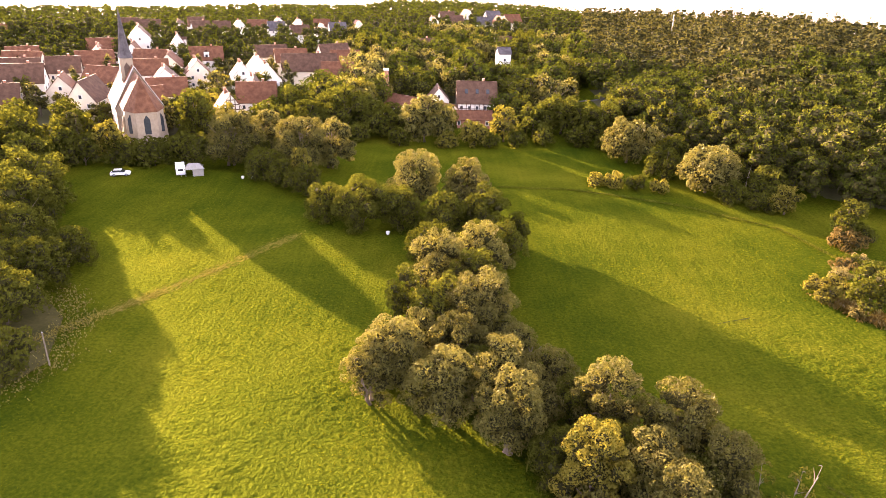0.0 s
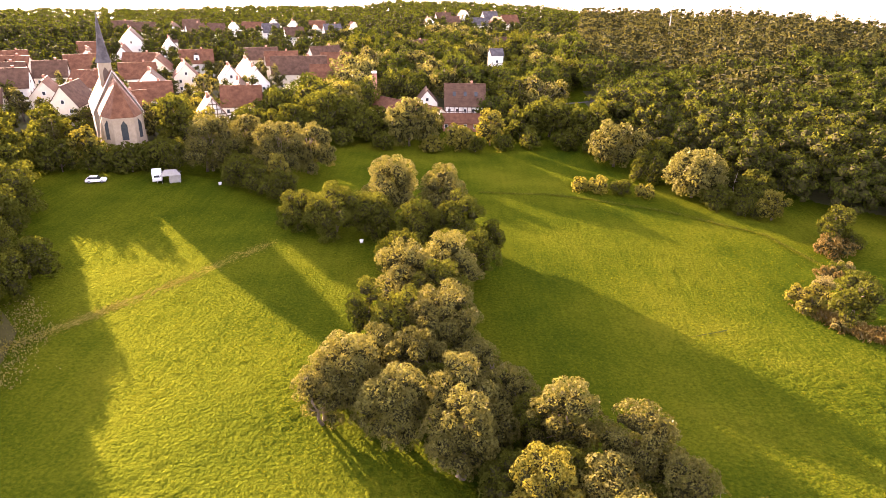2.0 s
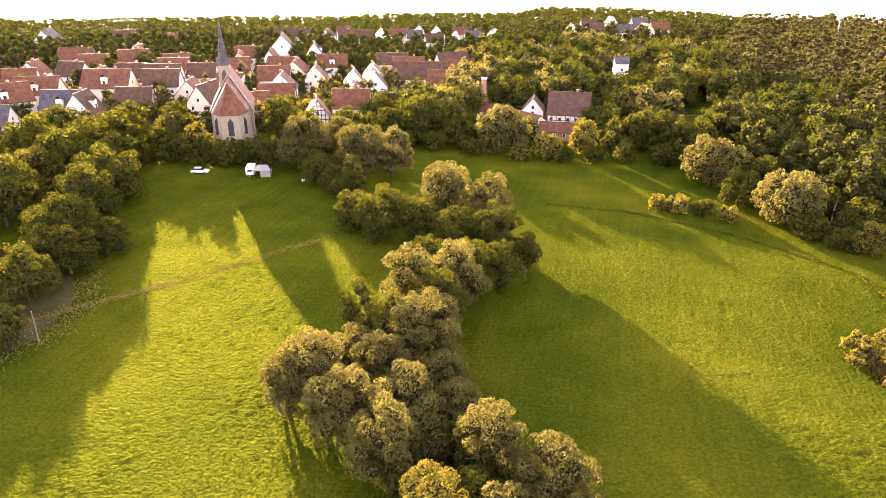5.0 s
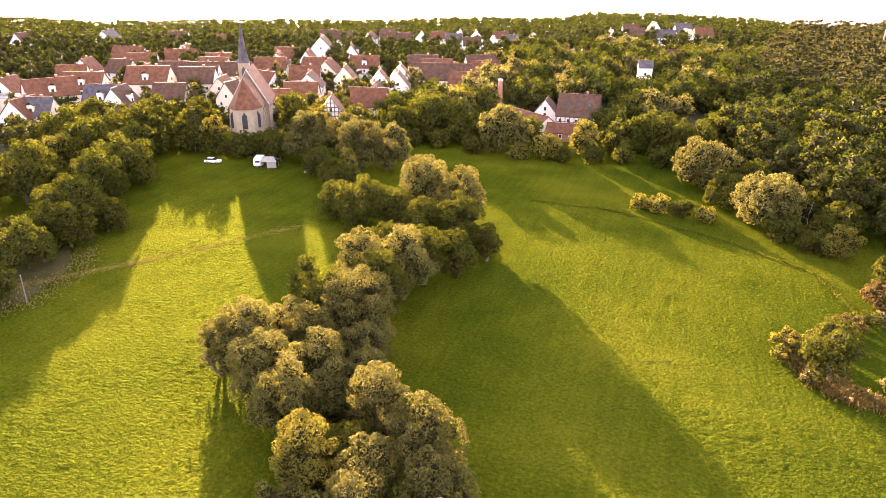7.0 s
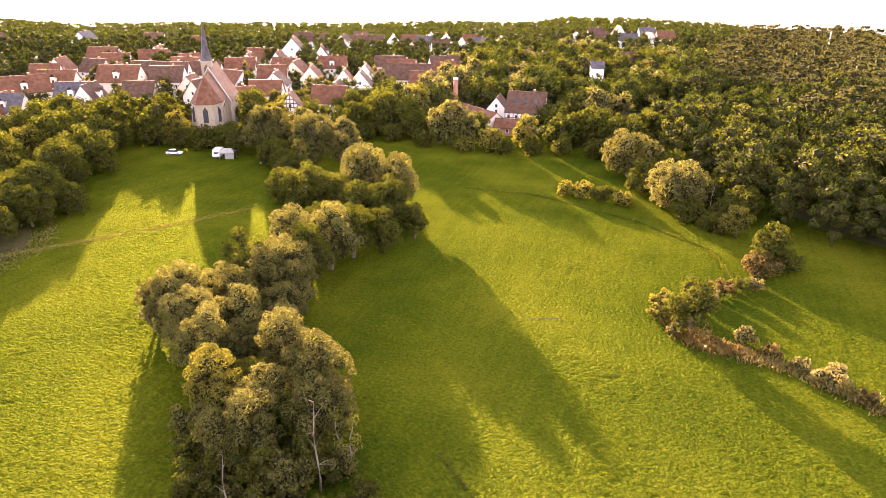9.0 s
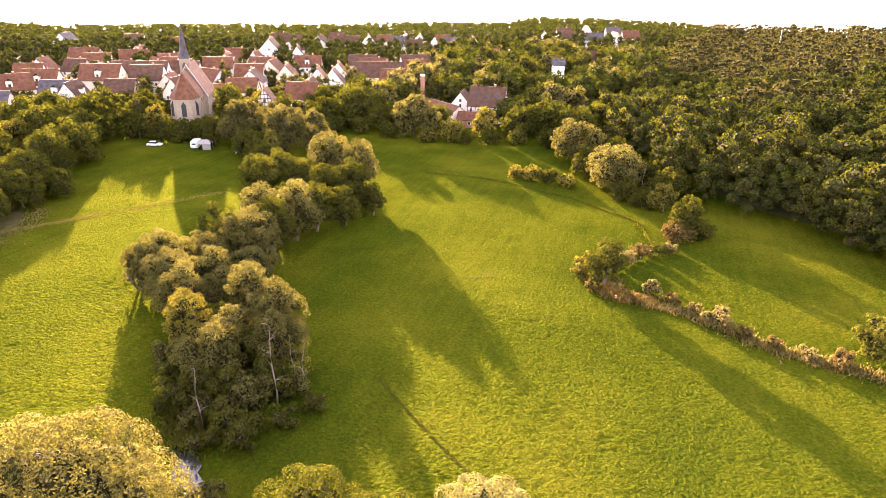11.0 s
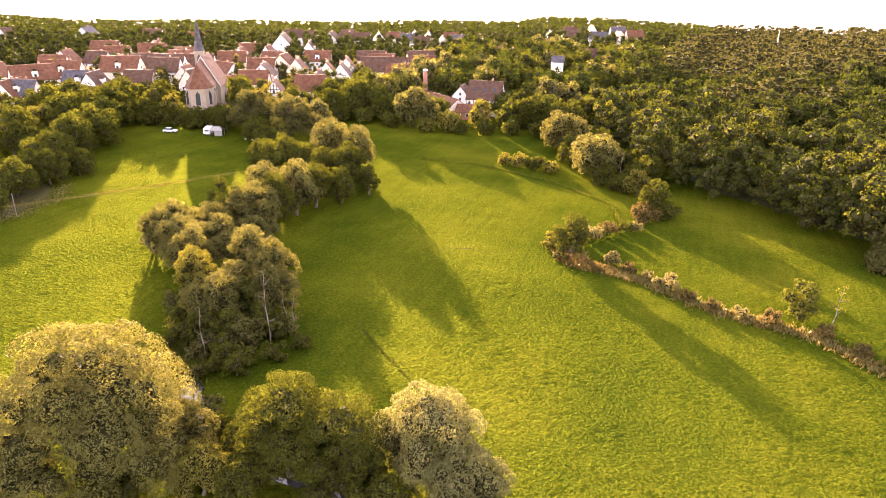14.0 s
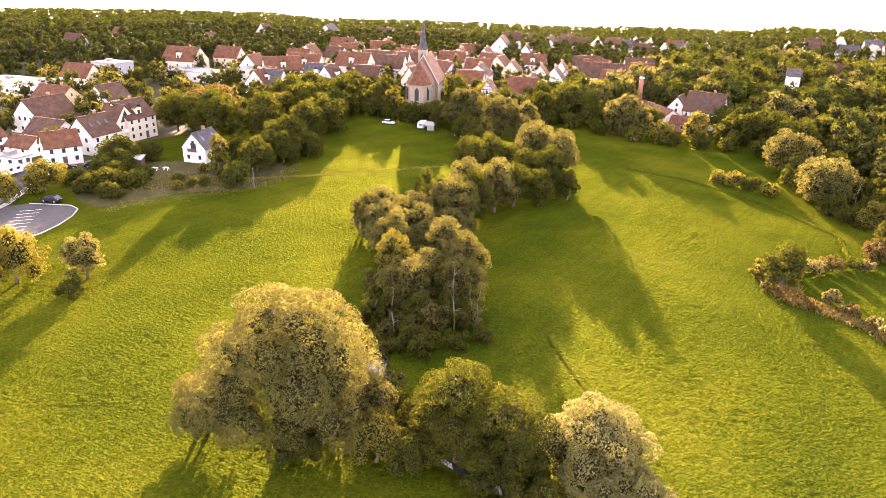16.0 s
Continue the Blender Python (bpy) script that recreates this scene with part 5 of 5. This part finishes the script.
kerb(KERB)
for k in range(8):
    x0, y0 = -58.0 - 1.7 * k, 22.0 + 1.35 * k
    s = Solid()
    q = [(x0, y0), (x0 - 2.2, y0 - 3.6)]
    s.hull([(q[0][0], q[0][1], 0.05), (q[1][0], q[1][1], 0.05), (q[1][0] + 0.13, q[1][1] - 0.08, 0.05), (q[0][0] + 0.13, q[0][1] - 0.08, 0.05)], [(q[0][0], q[0][1], 0.06), (q[1][0], q[1][1], 0.06), (q[1][0] + 0.13, q[1][1] - 0.08, 0.06), (q[0][0] + 0.13, q[0][1] - 0.08, 0.06)])
    tagged(new("bay_marking", s.mesh("bay_marking", M_PAINT)), "white painted parking bay line", "road marking", "parking bay lines", "structure")
ribbon("road", [(-66, -4), (-73, 12), (-82, 25), (-92, 36), (-100, 42), (-118, 40), (-150, 36), (-190, 40)], [5.5], 0.06, M_ASPHALT, "grey asphalt village road", "road")
ribbon("lane", [(44, 258), (50, 260.5), (58, 264), (66, 269)], [2.2], 0.1, M_ASPHALT, "pale gravel lane across the meadow behind the mill", "lane")
ribbon("pavement", [(-74.5, 21), (-79, 28), (-88, 36.5), (-96, 44), (-98, 48)], [1.6], 0.12, M_CONCRETE, "pale concrete pavement beside the road", "pavement")
patch("garden", [(-62, 39.5), (-60, 48), (-58.5, 56), (-53, 65), (-50, 72), (-54, 84), (-62, 92), (-75, 84), (-86, 72), (-96, 62), (-97, 52), (-80, 42), (-68, 39)], 0.07, M_GARDEN, "dry brownish garden ground behind the houses", "garden")
ribbon("field_line", [(41.6, 86.8), (45.3, 88.1), (48.6, 89.3), (51.9, 90.5), (57, 92.3)], [0.12, 0.2, 0.3, 0.26, 0.1], 0.06, M_FURROW, "faint trodden line across the meadow", "track", 0.6)


def pole(x, y, h, r, mat, label, name="pole", category="pole", lean=0):
    t = thing(name, pose(x, y, float(land(x, y)), lean, lean * 0.5, 0), label, category)
    part_mesh("shaft", Solid().tube([(0, 0, -0.3), (0, 0, h * 0.5), (0, 0, h)], [r * 1.2, r, r * 0.8], 8).mesh("shaft", mat), t)
    part_mesh("cap", Solid().tube([(0, 0, h), (0, 0, h + 0.12)], [r, r * 0.4], 8).mesh("cap", M_METAL), t)


pole(-49.3, 71.6, 4.8, 0.09, M_PALE_BARK, "pale wooden pole at the meadow's edge")


def bare_tree(name, x, y, h, seed, lean, twigs, label, mat=None, leafy=0):
    """A dead or thin stem with bare side branches."""
    rng = np.random.default_rng(seed)
    t = thing(name, pose(x, y, float(land(x, y)), lean, 0, 20 * seed), label, "tree")
    pts = [(0.15 * math.sin(k * 1.3), 0.12 * math.cos(k * 1.7), h * k / 6 - (0.3 if k == 0 else 0)) for k in range(7)]
    part_mesh("trunk", Solid().tube(pts, [0.12, 0.11, 0.095, 0.08, 0.06, 0.04, 0.015], 7).mesh("trunk", mat or M_PALE_BARK, True), t)
    tips = []
    for i in range(twigs):
        k = 2 + i % 5
        b, a = Vector(pts[k]), i * 2.4
        L = (0.6 + 0.9 * rng.random()) * (1.4 - 0.15 * k) * h / 8
        e = b + Vector((math.cos(a), math.sin(a), 0.5)) * L
        part_mesh("branch", Solid().tube([tuple(b), tuple((b + e) / 2 + Vector((0, 0, 0.1))), tuple(e)], [0.035, 0.025, 0.01], 5).mesh("branch", mat or M_PALE_BARK), t)
        tips.append((*e, 0.35 + 0.25 * rng.random()))
    if leafy:
        part_mesh("crown", quads_mesh("crown", leaves(rng, tips + [(*pts[5], 0.5)], 0.16, leafy, cores=0), M_YELLOW), t, "sparse yellow-green leaves")


bare_tree("dead_tree", 31.0, 43.3, 11.5, 1, 4, 9, "bleached dead tree standing among the willows")
bare_tree("dead_tree", 25.4, 36.2, 7.5, 2, -12, 6, "thin leaning dead stem by the stream")
bare_tree("bare_tree", 70.0, 146.5, 8.0, 3, 2, 5, "slim bare birch stem before the forest")
bare_tree("sapling", 107.8, 76.9, 7.0, 4, 3, 8, "thin sparse sapling on the ditch bank", None, 7)
bare_tree("sapling", 32.5, 46.8, 7.0, 5, 5, 10, "spindly young tree with sparse yellow leaves", None, 9)
bare_tree("sapling", 30.6, 48.6, 6.5, 6, -4, 8, "small spindly tree with sparse leaves beside the willows", None, 9)

# low growth along the ditch and the stream


def shrubs(first, rows):
    """Low growth: place, radius, height, kind."""
    for i, (x, y, r, h, kind) in enumerate(rows, first):
        mat = {"y": M_DRY, "g": M_YELLOW, "r": M_RUST, "a": M_ALDER, "w": M_WILLOW}[kind]
        what = {"y": "pale dry shrub on the ditch bank", "g": "rounded yellow-green bush on the ditch bank", "r": "reddish brown bramble on the ditch bank", "a": "low dark green bush at the water's edge", "w": "low grey-green willow bush by the stream"}[kind]
        tree("shrub", x, y, r, h, mat, what, 500 + i, 0.02, 9 if h < 4 else 14, 0.17, 14.0, cores=6 if h < 4 else 12, group="shrubs along the water", category="bush", skirt=0.95, subs=4)


shrubs(0, [
    (73.8, 91, 1.7, 2.2, "y"), (77, 88, 1.5, 1.7, "r"), (80.5, 85.5, 1.4, 1.5, "y"), (83.9, 82.7, 2.2, 2.7, "y"), (87.2, 79.8, 1.3, 1.5, "r"), (91, 77.6, 1.3, 1.5, "r"), (95, 75.8, 1.5, 1.7, "y"), (99, 75, 2.0, 2.0, "r"), (106.5, 73.5, 1.6, 1.8, "r"), (110.5, 69.5, 1.5, 1.6, "r"), (114, 64.5, 1.6, 1.7, "r"), (118, 59, 1.5, 1.6, "r"), (68.5, 103, 2.2, 2.4, "y"), (71.5, 107, 2.0, 2.3, "r"), (66, 99, 2.2, 2.6, "g")])
shrubs(15, [
    (63.8, 96, 1.8, 2.2, "g"), (74.5, 109.5, 2.0, 2.2, "a"), (77, 111, 1.6, 1.6, "y"), (64.2, 90.0, 1.3, 1.4, "y"), (69.5, 88.5, 1.2, 1.2, "r"), (33.5, 40, 2.0, 2.2, "a"), (30.5, 37.5, 2.0, 2.3, "a"), (27.8, 34.6, 1.6, 2.0, "a"), (35.5, 44, 1.8, 2.0, "a"), (31.5, 46.5, 2.2, 3.0, "w"), (24.0, 39.0, 2.2, 3.0, "w"), (-23.4, 14.4, 2.1, 2.4, "a"), (-25.0, 16.0, 1.6, 2.2, "a"), (42.0, 22.8, 1.8, 2.2, "a"), (56.8, 20.2, 2.4, 4.5, "a")])
shrubs(30, [
    (38.5, 20.5, 1.5, 1.8, "a"), (62.2, 98.0, 2.1, 2.7, "g"), (61.4, 94.6, 1.5, 1.8, "g"), (33.4, 26.2, 1.7, 2.6, "w"), (36.4, 22.6, 1.9, 2.8, "a"), (31.6, 25.6, 1.3, 1.7, "a"), (26.6, 33.4, 1.1, 1.4, "w")])
shrubs(37, [
    (20.6, 38.6, 2.8, 4.6, "a"), (24.6, 41.4, 2.9, 5.0, "a"), (27.9, 41.6, 2.6, 4.2, "w"), (29.4, 44.8, 2.9, 4.8, "a"), (16.9, 43.0, 2.8, 4.8, "a"), (27.6, 37.4, 2.2, 3.2, "a"), (14.2, 46.6, 2.6, 4.4, "w"), (21.0, 41.6, 2.6, 5.2, "a"), (31.2, 35.0, 1.8, 2.6, "a"), (12.0, 52.6, 2.6, 4.2, "a"), (22.0, 48.6, 3.0, 6.0, "a"), (18.6, 53.4, 3.0, 6.2, "a"), (9.6, 61.2, 2.8, 5.6, "a"), (24.0, 36.4, 1.7, 2.4, "w")])


def blades(rng, x, y, z, height, width, tilt=0.35):
    n = len(x)
    a = rng.random(n) * math.tau
    u = np.stack([np.cos(a), np.sin(a), np.zeros(n)], 1)
    up = np.stack([rng.normal(size=n) * tilt, rng.normal(size=n) * tilt, np.ones(n)], 1)
    h = (height * (0.5 + rng.random(n)))[:, None]
    w = (width * (0.6 + 0.8 * rng.random(n)))[:, None]
    p = np.stack([x, y, z - 0.05], 1)
    return np.stack([p - u * w * 0.6, p + u * w * 0.6, p + up * h * 0.6 + u * w, p + up * h - u * w * 0.2], 1)


def meadow_grass(count):
    """Tussocks all over the mown meadow, thicker where noise says so."""
    rng = np.random.default_rng(91)
    x, y = rng.uniform(-64, 128, count), -15 + 165 * rng.random(count) ** 1.5
    keep = ~in_ring(WOOD_RING, x, y) & ~in_ring(TOWN_RING, x, y) & ~in_ring([(-80, 10), (-52, 12), (-54, 25), (-60, 38), (-48, 72), (-62, 93), (-100, 60), (-82, 42)], x, y) & (y > -12)
    keep &= line_nearest(STREAM, x, y)[2] > 1.2
    clump = np.sin(x * 1.9 + np.sin(y * 0.7) * 2) * np.sin(y * 2.1 + np.sin(x * 0.5) * 2)
    keep &= rng.random(count) < 0.6 + 0.4 * clump
    x, y = x[keep], y[keep]
    return tagged(new("meadow_grass", quads_mesh("meadow_grass", blades(rng, x, y, land(x, y) + 0.05, np.full(len(x), 0.11), np.full(len(x), 0.11), 0.6), M_GRASS)), "short sunlit tussocky meadow grass", "grass", kind="stuff")


meadow_grass(120000)


def bank_growth(name, line, count, spread, height, mat, label, seed, tilt=0.45):
    rng = np.random.default_rng(seed)
    k = rng.integers(0, len(line) - 1, count)
    t = rng.random(count)
    p = np.array(line, float)
    q = p[k] * (1 - t)[:, None] + p[k + 1] * t[:, None] + rng.normal(size=(count, 2)) * spread
    return tagged(new(name, quads_mesh(name, blades(rng, q[:, 0], q[:, 1], land(q[:, 0], q[:, 1]) + 0.12 * np.sin(q[:, 0] * 0.11 + 1.3) * np.sin(q[:, 1] * 0.09) + 0.06, np.full(count, height), np.full(count, 0.13), tilt), mat)), label, "path" if name in ("path", "track") else "grass", kind="stuff")


bank_growth("path", [(-78, 58), (-72, 62.5), (-66, 67), (-60, 72.5), (-54, 78), (-50, 83.5), (-46, 89), (-42.2, 94.5), (-38.5, 100), (-34.6, 106), (-30.8, 112), (-27, 117.5)], 10000, 0.75, 0.035, M_WORN, "worn dry footpath trodden across the meadow", 98, 1.8)
bank_growth("track", [(40, 53), (46, 47.6), (52.3, 42.2), (60, 36), (66, 30)], 2600, 0.08, 0.04, M_ALDER, "faint wheel track pressed into the grass", 99, 1.8)
bank_growth("garden_weeds", [(-92, 60), (-84, 56), (-76, 54), (-70, 58), (-64, 64), (-57, 71)], 6000, 3.6, 0.35, M_DRY, "dry rough weeds all over the old garden", 89)
bank_growth("ditch_reeds", DITCH[6:], 4200, 0.9, 0.5, M_DRY, "dry straw-coloured reeds along the ditch", 92)
bank_growth("ditch_weeds", DITCH[6:], 3200, 1.0, 0.5, M_RUST, "reddish weeds along the ditch", 93)
bank_growth("ditch_sedge", DITCH[:6], 1100, 0.2, 0.3, M_ALDER, "dark sedge along the drain", 94)
bank_growth("stream_weeds", STREAM[6:9], 5000, 2.2, 0.7, M_ALDER, "rank weeds along the stream banks", 95)
bank_growth("bank_rough", [(63.5, 97), (65, 91), (68, 87.8), (74, 87)], 3000, 1.0, 0.6, M_RUST, "reddish rough grass round the lone tree", 96)
bank_growth("path_verge", [(-60, 40), (-57.5, 50), (-54, 60), (-48.5, 72), (-52, 84), (-58, 92)], 1800, 1.4, 0.25, M_DRY, "dry rough grass along the garden edge", 97)


# ---- vehicles and small things ----
def car(x, y, rot, paint, label, tall=1.0):
    t = thing("car", pose(x, y, float(land(x, y)) + 0.06, 0, 0, rot), label, "car")
    side = [(-2.15, 0.35), (2.15, 0.35), (2.2, 0.62), (2.0, 0.84), (1.05, 0.95), (-1.95, 1.0), (-2.2, 0.8)]
    part_mesh("body", Solid().hull([(p, -0.88, q) for p, q in side][::-1], [(p, 0.88, q) for p, q in side][::-1]).mesh("body", paint), t)
    cab = [(-1.9, 0.98), (1.05, 0.94), (0.35, 1.45 * tall), (-1.35, 1.47 * tall)]
    part_mesh("window", Solid().hull([(p, -0.78, q) for p, q in cab][::-1], [(p, 0.78, q) for p, q in cab][::-1]).mesh("window", M_GLASS), t, "dark glazed cabin")
    part_mesh("roof", Solid().hull([(-1.38, -0.7, 1.46 * tall), (0.36, -0.7, 1.45 * tall), (0.36, 0.7, 1.45 * tall), (-1.38, 0.7, 1.46 * tall)], [(-1.3, -0.62, 1.53 * tall), (0.26, -0.62, 1.52 * tall), (0.26, 0.62, 1.52 * tall), (-1.3, 0.62, 1.53 * tall)]).mesh("roof", paint), t)
    wheel = Solid().tube([(0, -0.1, 0), (0, 0.1, 0)], [0.32, 0.32], 14).mesh("tyre", M_RUBBER)
    rim = Solid().tube([(0, -0.115, 0), (0, 0.115, 0)], [0.19, 0.19], 10).mesh("rim", M_METAL)
    for px in (-1.35, 1.35):
        for py in (-0.8, 0.8):
            w = part_mesh("tyre", wheel, t, "black tyre", pose(px, py, 0.32))
            part_mesh("rim", rim, w, "grey wheel rim")
    for py in (-0.62, 0.62):
        part_mesh("headlight", Solid().box(2.08, py - 0.18, 0.64, 2.2, py + 0.18, 0.76).mesh("headlight", M_WHITE), t, "clear headlight")
        part_mesh("tail_light", Solid().box(-2.2, py - 0.18, 0.74, -2.1, py + 0.18, 0.86).mesh("tail_light", M_BRICK), t, "red tail light")
    return t


car(-73.7, 35.2, 205, M_DARKCAR, "black car parked under the tree by the car park")
car(-98.2, 50.5, 75, M_DARKCAR, "dark car parked before the white house")
car(-95.8, 56.0, 75, M_DARKCAR, "dark estate car parked beside the garden hedge", 1.05)
car(-76.0, 152.3, 15, M_WHITE, "white car parked at the top of the meadow")


def caravan(x, y, rot, label):
    t = thing("caravan", pose(x, y, float(land(x, y)), 0, 0, rot), label, "caravan")
    side = [(-2.3, 0.5), (2.1, 0.5), (2.4, 1.2), (2.0, 2.4), (-2.1, 2.5), (-2.4, 1.6)]
    part_mesh("body", Solid().hull([(p, -1.05, q) for p, q in side][::-1], [(p, 1.05, q) for p, q in side][::-1]).mesh("body", M_WHITE), t)
    for px in (-1.2, 0.9):
        part_mesh("window", Solid().box(px - 0.45, -1.09, 1.35, px + 0.45, -1.04, 1.95).mesh("window", M_GLASS), t, "dark window")
    part_mesh("window", Solid().box(2.1, -0.6, 1.45, 2.36, 0.6, 1.95).mesh("window", M_GLASS), t, "dark window")
    part_mesh("drawbar", Solid().box(2.2, -0.08, 0.45, 3.4, 0.08, 0.55).mesh("drawbar", M_METAL), t)
    wheel = Solid().tube([(0, -0.1, 0), (0, 0.1, 0)], [0.32, 0.32], 14).mesh("tyre", M_RUBBER)
    for py in (-0.95, 0.95):
        part_mesh("tyre", wheel, t, "black tyre", pose(-0.1, py, 0.32))


caravan(-62.6, 154.6, 292, "white caravan parked beside an awning on the meadow")
caravan(-103.0, 39.5, 110, "white caravan parked beside the village road")


def awning(x, y, rot):
    t = thing("awning_tent", pose(x, y, float(land(x, y)), 0, 0, rot), "grey-white awning tent with low pitched canopy", "tent")
    for px in (-2, 0, 2):
        for py in (-1.4, 1.4):
            part_mesh("pole", Solid().tube([(px, py, -0.2), (px, py, 1.9)], [0.05, 0.05], 6).mesh("pole", M_METAL), t)
    s = Solid()
    for sg in (-1, 1):
        lo = [(-2.4, sg * 1.6, 1.8), (2.4, sg * 1.6, 1.8), (1.2, 0, 2.9), (-1.2, 0, 2.9)]
        lo = lo if sg < 0 else lo[::-1]
        s.hull(lo, [(p[0], p[1], p[2] + 0.05) for p in lo])
    part_mesh("canopy", s.mesh("canopy", M_CANVAS), t, "pale grey cloth")
    part_mesh("side_cloth", Solid().box(-0.4, -1.46, 0.1, 2.1, -1.4, 1.8).mesh("side_cloth", M_CANVAS), t, "grey cloth wall")


awning(-59.2, 154.4, 20)


def shed(x, y, rot, L, W, h, label):
    t = thing("garden_shed", pose(x, y, float(land(x, y)), 0, 0, rot), label, "shed")
    part_mesh("wall", Solid().box(-L / 2, -W / 2, -0.2, L / 2, W / 2, h).mesh("wall", M_TIMBER), t)
    part_mesh("roof", Solid().hull([(-L / 2 - 0.3, -W / 2 - 0.4, h), (L / 2 + 0.3, -W / 2 - 0.4, h), (L / 2 + 0.3, W / 2 + 0.3, h + 0.5), (-L / 2 - 0.3, W / 2 + 0.3, h + 0.5)], [(-L / 2 - 0.3, -W / 2 - 0.4, h + 0.12), (L / 2 + 0.3, -W / 2 - 0.4, h + 0.12), (L / 2 + 0.3, W / 2 + 0.3, h + 0.62), (-L / 2 - 0.3, W / 2 + 0.3, h + 0.62)]).mesh("roof", M_CONCRETE), t, "pale weathered roof sheet")
    part_mesh("door", Solid().box(-0.45, -W / 2 - 0.05, 0, 0.45, -W / 2 - 0.01, 1.9).mesh("door", M_PALE_BARK), t)


shed(-88.0, 63.5, 40, 4.2, 3.0, 2.2, "small dark garden shed with a pale sheet roof")


def garden_table(x, y):
    t = thing("garden_table", pose(x, y, float(land(x, y)) + 0.07, 0, 0, 30), "white plastic garden table on the lawn", "table", "garden tables")
    part_mesh("tabletop", Solid().box(-0.7, -0.45, 0.68, 0.7, 0.45, 0.74).mesh("tabletop", M_WHITE), t)
    for px in (-0.6, 0.6):
        for py in (-0.36, 0.36):
            part_mesh("leg", Solid().box(px - 0.04, py - 0.04, -0.05, px + 0.04, py + 0.04, 0.68).mesh("leg", M_WHITE), t)


garden_table(-80.5, 64.5)
garden_table(-78.6, 66.5)


def mast(x, y, h):
    """A slim lattice mast that stands above the trees on the ridge."""
    t = thing("radio_mast", pose(x, y, float(land(x, y))), "slim grey lattice mast above the forest", "mast")
    for i in range(3):
        a = math.tau * i / 3
        part_mesh("leg", Solid().tube([(0.6 * math.cos(a), 0.6 * math.sin(a), -0.5), (0.2 * math.cos(a), 0.2 * math.sin(a), h)], [0.09, 0.06], 5).mesh("leg", M_METAL), t)
    for k in range(8):
        z = h * (k + 0.5) / 8
        r = 0.6 - 0.4 * z / h
        part_mesh("brace", Solid().tube([(r, 0, z), (-r * 0.5, r * 0.87, z), (-r * 0.5, -r * 0.87, z), (r, 0, z)], [0.04] * 4, 4).mesh("brace", M_METAL), t)


mast(132, 405, 20)


def feed_tub(x, y):
    """A low round tub with a rolled rim, open at the top."""
    t = thing("feed_tub", pose(x, y, float(land(x, y)) + 0.1), "small round white plastic tub on the meadow", "tub", "tubs on the meadow")
    n = 16
    v, f = [], []
    for r, z in ((0.27, -0.1), (0.38, 0.42), (0.35, 0.42), (0.25, -0.02)):
        v += [(r * math.cos(math.tau * i / n), r * math.sin(math.tau * i / n), z) for i in range(n)]
    for k in range(3):
        f += [(k * n + i, k * n + (i + 1) % n, (k + 1) * n + (i + 1) % n, (k + 1) * n + i) for i in range(n)]
    f += [tuple(range(n))[::-1], tuple(range(3 * n, 4 * n))]
    part_mesh("shell", mesh_from("shell", v, f, M_WHITE), t)
    ring = [(0.385 * math.cos(math.tau * i / n), 0.385 * math.sin(math.tau * i / n), 0.42) for i in range(n + 1)]
    part_mesh("rim", Solid().tube(ring, [0.03] * (n + 1), 5).mesh("rim", M_WHITE), t)


for x, y in [(-47.2, 152.7), (-44.9, 152.9), (-10.0, 119.4)]:
    feed_tub(x, y)
